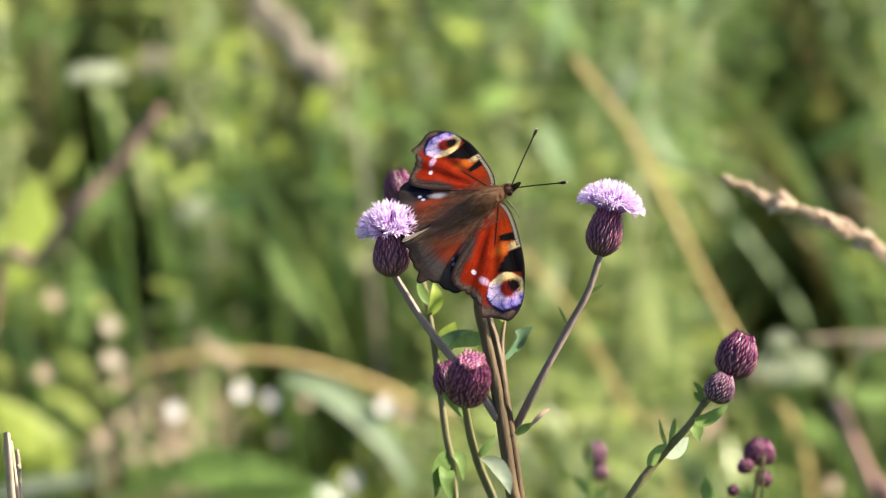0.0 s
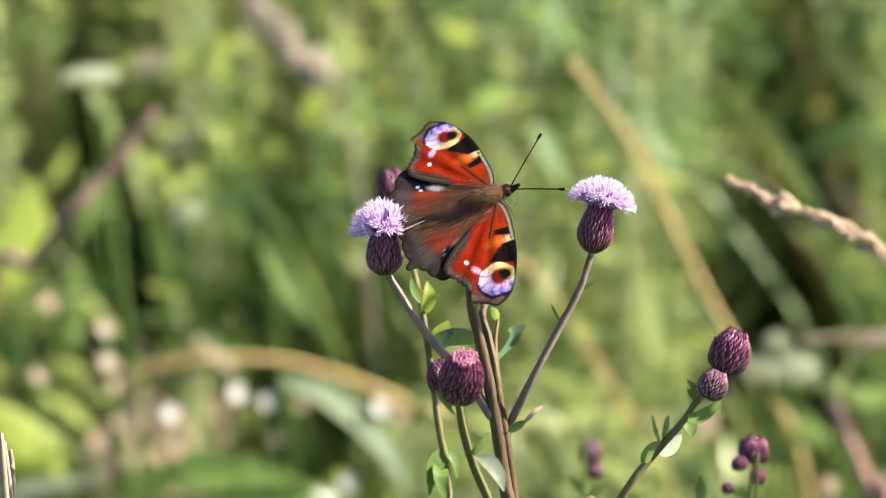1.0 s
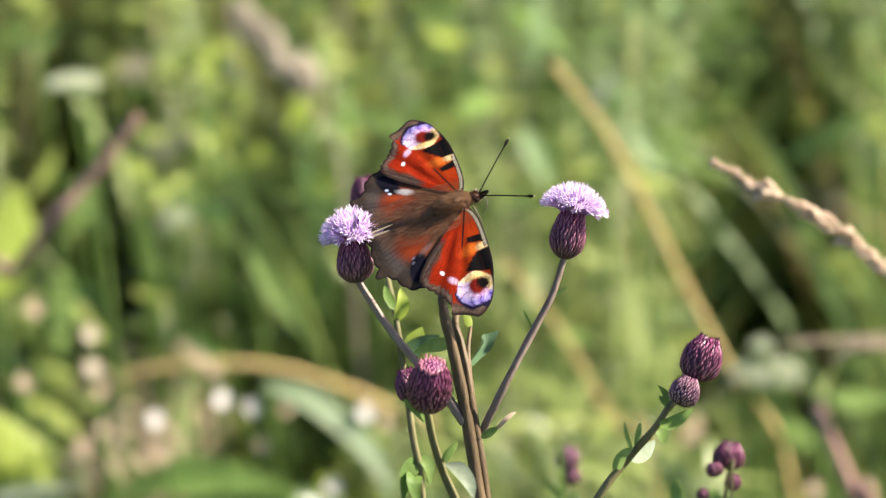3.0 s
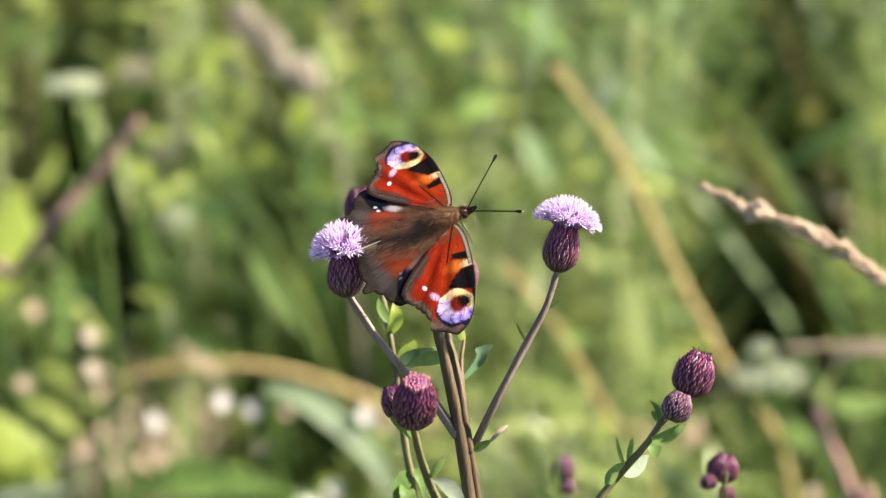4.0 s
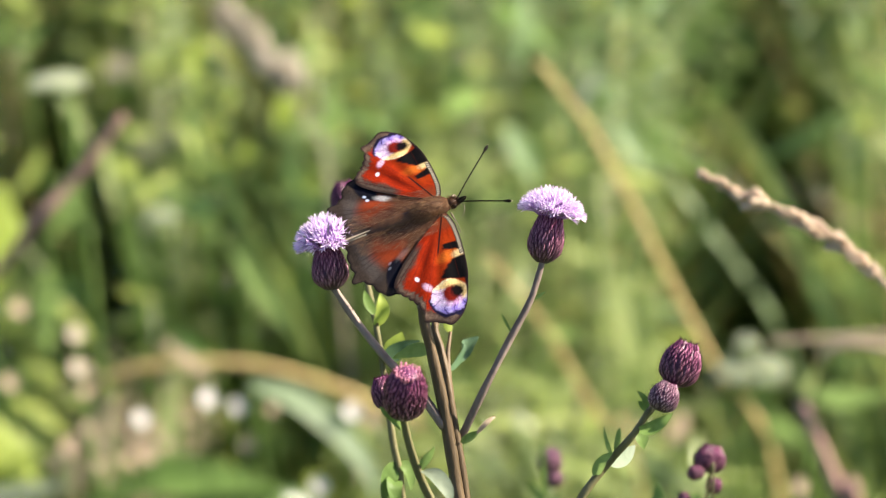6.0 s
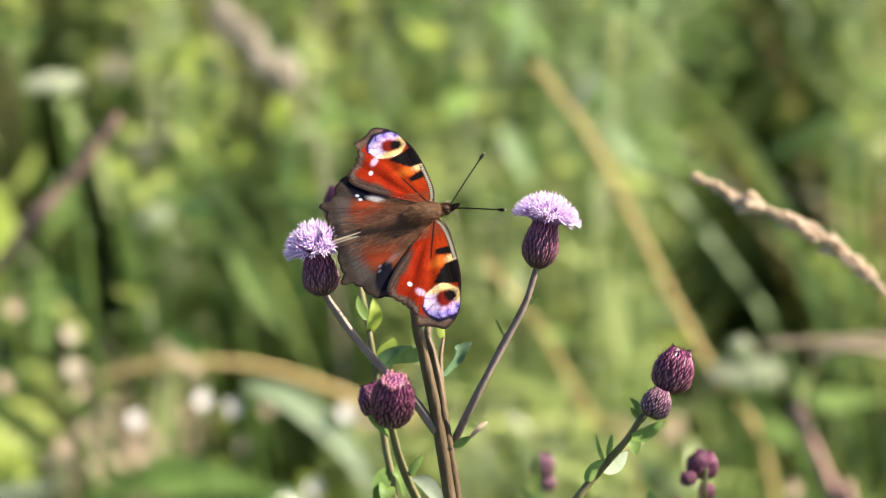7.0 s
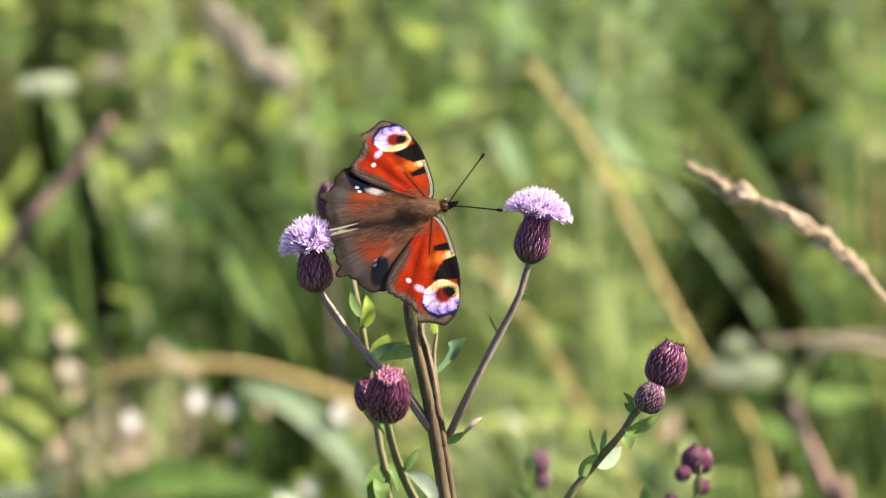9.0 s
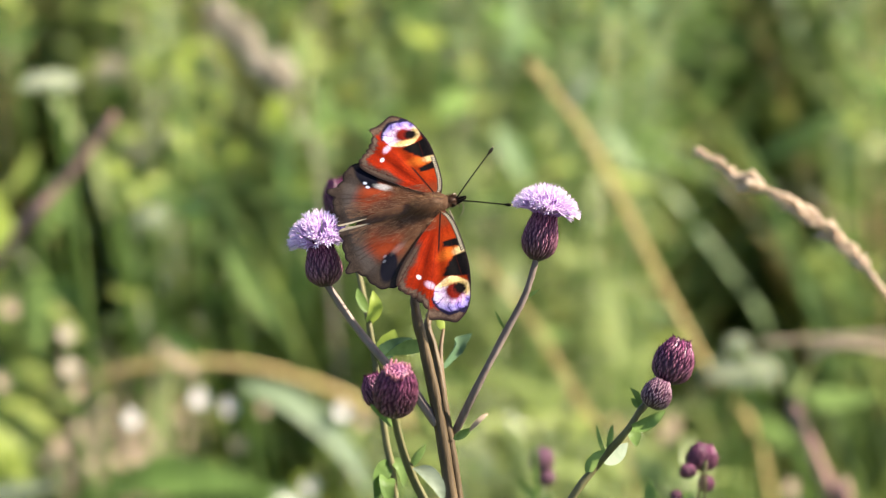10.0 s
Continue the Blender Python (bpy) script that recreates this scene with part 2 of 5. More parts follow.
# ---------------------------------------------------------------- butterfly
K = 0.00014
FORE = [(0, 3), (15, 12), (33, 16), (62, 17), (92, 16), (129, 12), (159, 4), (187, -6), (205, -18), (217, -33), (220, -44), (213, -55), (205, -69), (199, -85),
        (184, -82), (166, -88), (153, -96), (142, -104), (130, -115), (115, -119), (99, -112), (74, -91), (52, -67), (30, -42), (12, -18)]
HIND = [(0, -6), (40, -22), (92, -62), (122, -100), (125, -124), (114, -146), (92, -158), (79, -171), (75, -190), (56, -181),
        (35, -184), (8, -181), (-14, -181), (-13, -135), (-10, -70), (-4, -25)]


def smooth_ring(pts, n):
    p = [Vector((*q, 0)) for q in pts]
    out = []
    for i in range(len(p)):
        p0, p1, p2, p3 = p[i - 1], p[i], p[(i + 1) % len(p)], p[(i + 2) % len(p)]
        for k in range(n):
            t = k / n
            q = 0.5 * ((2 * p1) + (p2 - p0) * t + (2 * p0 - 5 * p1 + 4 * p2 - p3) * t * t + (3 * p1 - p0 - 3 * p2 + p3) * t ** 3)
            out.append((q.x, q.y))
    return np.array(out)


def step(x, a, b):
    t = np.clip((x - a) / (b - a), 0, 1)
    return t * t * (3 - 2 * t)


def blend(col, rgb, w):
    return col * (1 - w[:, None]) + np.array(rgb)[None, :] * w[:, None]


def spot(a, b, ca, cb, ra, rb, turn=0.0, soft=0.15):
    c, s = math.cos(radians(turn)), math.sin(radians(turn))
    u, v = (a - ca) * c + (b - cb) * s, -(a - ca) * s + (b - cb) * c
    return 1 - step(np.sqrt((u / ra) ** 2 + (v / rb) ** 2), 1 - soft, 1 + soft)


def wobble(a, b, f, seed):
    return np.array([noise.noise(Vector((x * f + seed, y * f, seed))) for x, y in zip(a, b)])


def fore_pattern(a, b, edge):
    """Colours of the forewing; edge: distance to the outer rim."""
    n1, n2, n3 = wobble(a, b, 0.05, 3.1), wobble(a, b, 0.22, 9.7), wobble(a, b, 0.6, 4.4)
    col = np.tile(np.array([0.27, 0.017, 0.003]), (len(a), 1))
    col = col * (1 + 0.25 * n1 + 0.14 * n2 + 0.12 * n3)[:, None]
    # orange towards the front, brown at the base
    col = blend(col, (0.37, 0.045, 0.005), step(b + 0.25 * a + n1 * 8, -30, 10) * step(a, 25, 60) * 0.6)
    col = blend(col, (0.17, 0.05, 0.018), (1 - step(a - 0.15 * b + n1 * 10, 10, 46)) * 0.7)
    # amber and cream between the black patches
    col = blend(col, (0.55, 0.13, 0.015), spot(a, b, 88 + n1 * 4, -7, 11, 24, 10, 0.6) * 0.8)
    col = blend(col, (0.78, 0.55, 0.25), spot(a, b, 90 + n2 * 2, 6, 8, 15, 8, 0.45) * step(b + n2 * 4, -14, 2))
    # dusky rim
    rim = 18 + 6 * n1 + 4 * n2 - 4 * step(a, 150, 200)
    rear = (1 - step(edge, rim - 6, rim + 5)) * step(-b + 0.35 * a, 62, 90)
    tip = (1 - step(edge, 13, 19)) * step(a, 165, 186)
    hook = step(a + 0.55 * (-b - 60) + 4 * n2, 182, 193)
    dusk = np.clip(rear + tip + hook, 0, 1)
    brown = np.tile(np.array([0.075, 0.044, 0.03]), (len(a), 1)) * (1 + 0.3 * n1 + 0.25 * n2 + 0.25 * n3)[:, None]
    brown = blend(brown, (0.19, 0.135, 0.1), (1 - step(np.abs(edge - 10 - 2 * n1), 2, 7)) * (0.35 + 0.3 * n2))
    brown = blend(brown, (0.035, 0.022, 0.018), (1 - step(edge, 2.5, 7 + 2 * n2)) * 0.9)
    col = col * (1 - dusk[:, None]) + brown * dusk[:, None]
    # black patches at the front edge
    bend = 0.003 * (b + 12) ** 2
    p1 = step(a - bend, 61, 65) * (1 - step(a - bend - 0.25 * b + n2 * 2, 76, 81)) * step(b + n2 * 3 + 0.25 * (a - 70), -22, -15)
    p2 = step(a + 0.1 * b, 94, 98) * (1 - step(a - 0.30 * b, 138, 143)) * step(b + 0.9 * (a - 97) + n2 * 3, -15, -6)
    col = blend(col, (0.006, 0.005, 0.005), np.clip(p1 + p2, 0, 1))
    # eye: dark lens, lilac outwards, cream ring towards the body and the front
    wa, wb = a + 4 * n1 + 2 * n2, b + 3 * n2
    e0 = spot(wa, wb, 169, -33, 36, 36.5, 10, 0.05)
    col = blend(col, (0.012, 0.01, 0.03), e0 * step(a - 0.35 * (b + 30), 166, 178))
    e1 = spot(wa, wb, 166, -31, 32.5, 34, 10, 0.06)
    about = np.arctan2(b + 25, a - 158)
    far = np.sqrt((a - 158) ** 2 + (b + 25) ** 2) + 3 * n2
    ring = np.maximum(step(-(a - 0.30 * (b + 24)) + n2 * 5, -160, -151), step(b + 0.12 * (a - 150) + n2 * 3, -13, -6) * (1 - step(a + n2 * 5, 172, 182)))
    lilac = np.tile(np.array([0.52, 0.28, 0.5]), (len(a), 1)) * (1 + 0.2 * n2 + 0.2 * n3)[:, None]
    lilac = blend(lilac, (0.78, 0.62, 0.74), step(-b + 0.2 * a + 6 * n2, 66, 84) * 0.6)
    lilac = blend(lilac, (0.17, 0.14, 0.5), step(far + 6 * n1 + 0.25 * (b + 24), 23, 35) * 0.8)
    ray = np.abs(np.sin(about * 5.5 + 1.6 * n1 + 0.6 * n2))
    lilac = blend(lilac, (0.86, 0.78, 0.88), step(ray + 0.35 * n2, 0.62, 1.0) * (0.4 - 0.2 * step(far, 26, 36)))
    lilac = blend(lilac, (0.035, 0.025, 0.12), (1 - step(ray + 0.2 * n2, 0.10, 0.28)) * step(far, 21, 31) * 0.85)
    yellow = np.array([0.82, 0.56, 0.22])[None, :] * (1 + 0.15 * n2 + 0.15 * n3)[:, None]
    yellow = blend(yellow, (0.88, 0.76, 0.5), step(far + 4 * n1, 20, 29) * 0.75)
    inner = lilac * (1 - ring[:, None]) + yellow * ring[:, None]
    col = col * (1 - e1[:, None]) + inner * e1[:, None]
    front = step(b, -1 - 0.12 * (a - 150), 4 - 0.12 * (a - 150)) * step(a, 130, 145)
    col = blend(col, (0.008, 0.006, 0.008), front)
    col = blend(col, (0.17, 0.012, 0.007), spot(wa, wb, 163, -27, 17, 15, -35, 0.3))
    col = blend(col, (0.006, 0.004, 0.004), spot(wa, wb, 159, -16, 13, 11, -25, 0.4))
    # pale dots
    col = blend(col, (0.86, 0.74, 0.78), spot(a, b, 115, -77, 5.2, 3.8, 20, 0.3))
    smear = spot(a + 2 * n2, b, 137, -64, 9.5, 6, 40, 0.5)
    col = blend(col, (0.74, 0.46, 0.6), smear * 0.85)
    # veins
    vein = np.zeros(len(a))
    for ea, eb in ((183, -82), (160, -98), (144, -109), (122, -121), (96, -4)):
        d = np.abs(a * eb - b * ea) / math.hypot(ea, eb)
        vein = np.maximum(vein, (1 - step(d, 0.4, 1.3)) * step(a - b, 50, 90))
    col = blend(col, (0.07, 0.012, 0.007), vein * (0.35 + 0.35 * dusk) * (1 - e1))
    d = np.abs(b + 0.36 * a + 1)
    col = blend(col, (0.025, 0.01, 0.008), (1 - step(d, 0.9, 2.4)) * (1 - step(a, 72, 86)) * 0.95)
    # barred front edge: dark vein, then fine white bars on black
    front_line = np.interp(a, [0, 15, 33, 62, 92, 129], [3, 12, 16, 17, 16, 12])
    lead = step(b - front_line, -9.5, -8.3) * (1 - step(a, 90, 97)) * step(a, 3, 9)
    bars = step(np.sin(a * 1.3 + b * 0.7), 0.3, 0.7) * step(b - front_line, -8, -7) * (1 - step(b - front_line, -2.6, -1.4))
    col = blend(col, (0.012, 0.009, 0.008), lead)
    col = blend(col, (0.84, 0.72, 0.52), lead * bars)
    col = blend(col, (0.03, 0.02, 0.018), (1 - step(edge, 1.2, 3.2)) * 0.9)
    return np.clip(col, 0.003, 0.9)


def hind_pattern(a, b, edge, bloom=1.0):
    n1, n2, n3 = wobble(a, b, 0.05, 5.3), wobble(a, b, 0.2, 1.7), wobble(a, b, 0.6, 7.7)
    col = np.tile(np.array([0.042, 0.03, 0.023]), (len(a), 1)) * (1 + 0.3 * n1 + 0.18 * n2 + 0.25 * n3)[:, None]
    # grey-blue bloom between the red field and the rim
    col = blend(col, (0.11, 0.095, 0.088), spot(a, b, 38 + 8 * n1, -150, 44, 14, 8, 0.7) * 0.5)
    col = blend(col, (0.23, 0.036, 0.011), spot(a + 3 * n2, b, 34 + 6 * n1, -104, 34, 36, -14, 0.5) * (0.95 + 0.2 * n3))
    col = blend(col, (0.11, 0.048, 0.024), (1 - step(-b + n1 * 12, 58, 100)))
    col = blend(col, (0.05, 0.03, 0.021), spot(a, b, 10, -98, 13, 26, 0, 0.5) * 0.75)
    # eye beside the forewing: black, running out to the rim, with a pale crescent and blue glints
    col = blend(col, (0.007, 0.007, 0.012), spot(a, b, 84, -114, 31, 14.5, -24, 0.2))
    col = blend(col, (0.6, 0.57, 0.53), spot(a + 2 * n2, b, 52, -90, 15, 5.5, -56, 0.6) * 0.85 * bloom)
    for ca, cb, r in ((71, -119, 2.6), (61, -116, 2.6)):
        col = blend(col, (0.66, 0.7, 0.86), spot(a, b, ca, cb, r * 1.4, r, -55, 0.45) * bloom)
    # veins and rim
    vein = np.zeros(len(a))
    for ea, eb in ((10, -190), (42, -185), (68, -190), (93, -163), (25, -188), (55, -186)):
        d = np.abs(a * (eb + 20) - (b + 20) * ea) / math.hypot(ea, eb + 20)
        vein = np.maximum(vein, (1 - step(d, 0.4, 1.4)) * step(-b, 105, 155))
    col = blend(col, (0.035, 0.025, 0.02), vein * 0.7)
    col = blend(col, (0.018, 0.013, 0.012), (1 - step(edge, 2.0, 6 + 3 * n2)) * step(-b, 90, 130))
    # pale hair fringe along the inner rim
    col = blend(col, (0.5, 0.42, 0.3), (1 - step(a, -12, -9)) * step(-b, 115, 145) * 0.7)
    return np.clip(col, 0.004, 0.9)


def wing_mesh(outline, centre, mirror, paint, camber, rimmed):
    ring = smooth_ring(outline, 18)
    n, rows = len(ring), 86
    c = np.array(centre)
    k = np.arange(n) / 18.0
    wave = (np.abs(np.sin((k - rimmed[0]) * math.pi * rimmed[2])) - 0.55) * 3.4
    wave *= step(k, rimmed[0], rimmed[0] + 0.3) * (1 - step(k, rimmed[1] - 0.3, rimmed[1]))
    away = (ring - c) / np.sqrt(((ring - c) ** 2).sum(1))[:, None]
    ring = ring + away * wave[:, None]
    f = np.concatenate([[0.0], np.linspace(0.012, 1, rows) ** 0.85])
    pts = (c[None, None, :] + f[1:, None, None] * (ring - c)[None, :, :]).reshape(-1, 2)
    rr = np.sqrt(((ring - c) ** 2).sum(1))
    edge = ((1 - f[1:])[:, None] * rr[None, :]).reshape(-1)
    a, b = pts[:, 0], pts[:, 1]
    col = paint(a, b, edge)
    z = camber * np.sin(np.clip((a + 5) / 230, 0, 1) * math.pi) + 1.1 * np.sin(np.arctan2(b, a + 12) * 26) * step(a - b, 40, 160) * 0.7
    m = Mesh()
    m.v = [(y * K, x * K * mirror, h * K) for x, y, h in zip(a, b, z)]
    m.c = [tuple(q) for q in col]
    faces = []
    for i in range(rows - 1):
        o = i * n
        for k in range(n):
            j = (k + 1) % n
            q = (o + k, o + j, o + n + j, o + n + k)
            faces.append(q if mirror < 0 else q[::-1])
    cap = tuple(range(n))
    faces.append(cap[::-1] if mirror < 0 else cap)
    m.f = faces
    return m


def hairs(m, count, place, rnd, tones):
    """Fine tapering hairs; place() gives root, direction, length, width."""
    for _ in range(count):
        root, d, length, width = place(rnd)
        d = d.normalized()
        side = d.cross(Vector((rnd.uniform(-1, 1), rnd.uniform(-1, 1), 1.5))).normalized()
        droop = Vector((0, 0, -0.22 * length))
        p1, p2 = root + d * length * 0.55, root + d * length + droop
        tone = rnd.choice(tones)
        k = rnd.uniform(0.7, 1.25)
        tone = tuple(min(1, q * k) for q in tone)
        m.add([root - side * width, root + side * width, p1 + side * width * 0.7, p1 - side * width * 0.7, p2],
              [(0, 1, 2, 3), (3, 2, 4)], tone)


def butterfly():
    b = thing("butterfly", (0, 0, 0), "peacock butterfly with rust-red wings and blue-lilac eyespots, basking on a thistle", "butterfly")
    wings = []
    for side, mirror in (("left", 1), ("right", -1)):
        fw = part("forewing", wing_mesh(FORE, (118, -52), mirror, fore_pattern, 5, (13.2, 19.2, 1.1)), M_WING, b, "rust-red forewing with a cream and lilac eyespot")
        hw = part("hindwing", wing_mesh(HIND, (50, -105), mirror, lambda a, q, e: hind_pattern(a, q, e, 1.0 if mirror > 0 else 0.15), 2, (3, 12, 1.0)), M_WING, b, "grey-brown hindwing with a blue-black eyespot")
        for w in (fw, hw):
            s = w.modifiers.new("thickness", 'SOLIDIFY')
            s.thickness = 0.00012
            s.offset = -1
        wings.append((fw, hw, mirror))
    rnd = random.Random(4)
    brown, dark = (0.13, 0.046, 0.015), (0.05, 0.021, 0.01)
    m = Mesh()
    m.ball((-0.0022, 0, 0.0004), 0.0023, (1, 0, 0), 2.2, 20, 14, (0.12, 0.05, 0.02))
    thorax = part("thorax", m, M_FUR, b, "brown furry thorax")
    m = Mesh()

    def on_thorax(r):
        th, w = math.acos(r.uniform(-0.95, 0.9)), r.uniform(0.0, math.pi)
        d = Vector((-math.cos(th) * -1, math.sin(th) * math.cos(w), math.sin(th) * math.sin(w) + 0.05))
        root = Vector((-0.0022 + d.x * 0.0053, d.y * 0.0025, 0.0006 + d.z * 0.0026))
        return root, Vector((-1.1 + r.uniform(-0.6, 0.6), d.y * 1.3 + r.uniform(-.4, .4), d.z * 0.5)), r.uniform(0.0008, 0.0021), 0.00002
    hairs(m, 4200, on_thorax, rnd, (brown, brown, (0.17, 0.085, 0.034), dark, (0.3, 0.17, 0.07)))
    part("fur", m, M_FUR, thorax, "tawny hairs", False)
    m = Mesh()
    line = [Vector((-0.005, 0, 0.0006)), Vector((-0.010, 0, 0.0002)), Vector((-0.015, 0, -0.0004)), Vector((-0.0195, 0, -0.001)), Vector((-0.0215, 0, -0.0013))]
    line = bezier(line, 6)
    rad = [0.0021 * math.sin(0.55 + 2.45 * i / (len(line) - 1)) ** 0.7 * (1 + 0.05 * math.cos(i * 2.6)) + 0.0001 for i in range(len(line))]
    m.tube(line, rad, 14, (0.1, 0.045, 0.02))
    abdomen = part("abdomen", m, M_FUR, b, "dark brown segmented abdomen")
    m = Mesh()

    def on_abdomen(r):
        s = r.random() ** 0.8
        w = r.uniform(-0.25, math.pi + 0.25)
        rad_ = 0.0021 * math.sin(0.55 + 2.35 * s) ** 0.7
        d = Vector((0, math.cos(w), math.sin(w)))
        root = Vector((-0.005 - 0.0155 * s, 0, 0.0006 - 0.0017 * s)) + d * rad_
        return root, Vector((-1.2, d.y * 0.6 + r.uniform(-.3, .3), d.z * 0.4)), r.uniform(0.0008, 0.0018), 0.00002
    hairs(m, 1800, on_abdomen, rnd, (brown, dark, (0.09, 0.04, 0.018), (0.22, 0.11, 0.05)))
    part("fur", m, M_FUR, abdomen, "dark brown hairs", False)
    # long hairs that lie over the wing bases
    for fw, hw, mirror in wings:
        m = Mesh()

        def on_base(r):
            a, q = 50 * r.random() ** 1.3, r.uniform(-158, -12)
            a = a * (1 - 0.3 * abs(q + 70) / 80)
            root = Vector((q * K, mirror * (a - 7) * K, 0.0004 + 0.0004 * r.random()))
            return root, Vector((-1, mirror * r.uniform(0.0, 0.55), 0.06)), r.uniform(0.001, 0.0022), 0.000015
        hairs(m, 1900, on_base, rnd, ((0.17, 0.075, 0.032), (0.12, 0.055, 0.027), (0.34, 0.21, 0.12), (0.08, 0.036, 0.018), (0.2, 0.1, 0.05)))
        part("fur", m, M_FUR, hw, "long tawny hairs at the wing base", False)
    # head
    m = Mesh()
    m.ball((0.0029, 0, 0.0005), 0.0012, (1, 0, 0), 1.15, 14, 10, (0.07, 0.03, 0.014))
    head = part("head", m, M_FUR, b, "dark furry head")
    m = Mesh()

    def on_head(r):
        d = Vector((r.uniform(-0.6, 1), r.uniform(-1, 1), r.uniform(-0.3, 1))).normalized()
        return Vector((0.0029, 0, 0.0005)) + d * 0.0012, d + Vector((0.3, 0, 0)), r.uniform(0.0006, 0.0014), 0.00003
    hairs(m, 420, on_head, rnd, (brown, dark, dark, brown))
    part("fur", m, M_FUR, head, "dark hairs", False)
    for s in (1, -1):
        m = Mesh()
        m.ball((0.0033, s * 0.00105, 0.0004), 0.0008, (0, s, 0), 0.8, 12, 8)
        part("eye", m, M_CHITIN, head, "dark shiny compound eye")
        m = Mesh()
        m.tube(bezier([(0.0035, s * 0.0004, 0.0002), (0.0049, s * 0.0005, 0.0003), (0.0069, s * 0.0002, 0.0009)], 4), taper(0.00075, 0.00016, 9), 8)
        part("palp", m, M_CHITIN, head, "dark pointed palp")
    m = Mesh()
    m.tube(bezier([(0.0051, -0.0002, -0.0001), (0.0057, -0.0016, -0.0004), (0.0049, -0.0032, -0.001), (0.0035, -0.0036, -0.002)], 6), taper(0.00012, 0.00008, 19), 6)
    part("proboscis", m, M_LEG, b, "thin pale brown curled proboscis")
    ants = []
    for s in (1, -1):
        m = Mesh()
        reach = 0.017 if s > 0 else 0.0136
        line = bezier([(0, 0, 0), (reach * 0.3, 0, 0.0002), (reach * 0.68, 0, 0.0001), (reach, 0, 0)], 8)
        rad = [0.00017 + 0.00026 * step(np.array([i / (len(line) - 1)]), 0.84, 0.93)[0] for i in range(len(line))]
        rad[-1] = 0.00015
        m.tube(line, rad, 7)
        an = part("antenna", m, M_CHITIN, b, "thin black antenna with a clubbed tip")
        m = Mesh()
        m.ball((reach + 0.0001, 0, 0), 0.0002, (1, 0, 0), 1.2, 6, 5, (0.6, 0.5, 0.3))
        part("tip", m, M_SPIKE, an, "pale tip of the antenna")
        ants.append(an)
    for x0, s, reach in ((0.002, 1, 0.004), (0.002, -1, 0.001), (-0.002, 1, 0.0005), (-0.002, -1, 0.001)):
        m = Mesh()
        m.tube(bezier([(x0, s * 0.0012, -0.0016), (x0 + reach * 0.6, s * 0.0042, -0.0026), (x0 + reach * 0.7, s * 0.0036, -0.0078)], 5), taper(0.00022, 0.0001, 11), 6)
        part("leg", m, M_LEG, b, "thin pale brown leg")
    return b, wings, ants


BUTTERFLY, WINGS, ANTENNAE = butterfly()


# ---------------------------------------------------------------- thistle heads
def frame_of(axis):
    return Vector(axis).normalized().to_track_quat("Z", "Y").to_matrix()


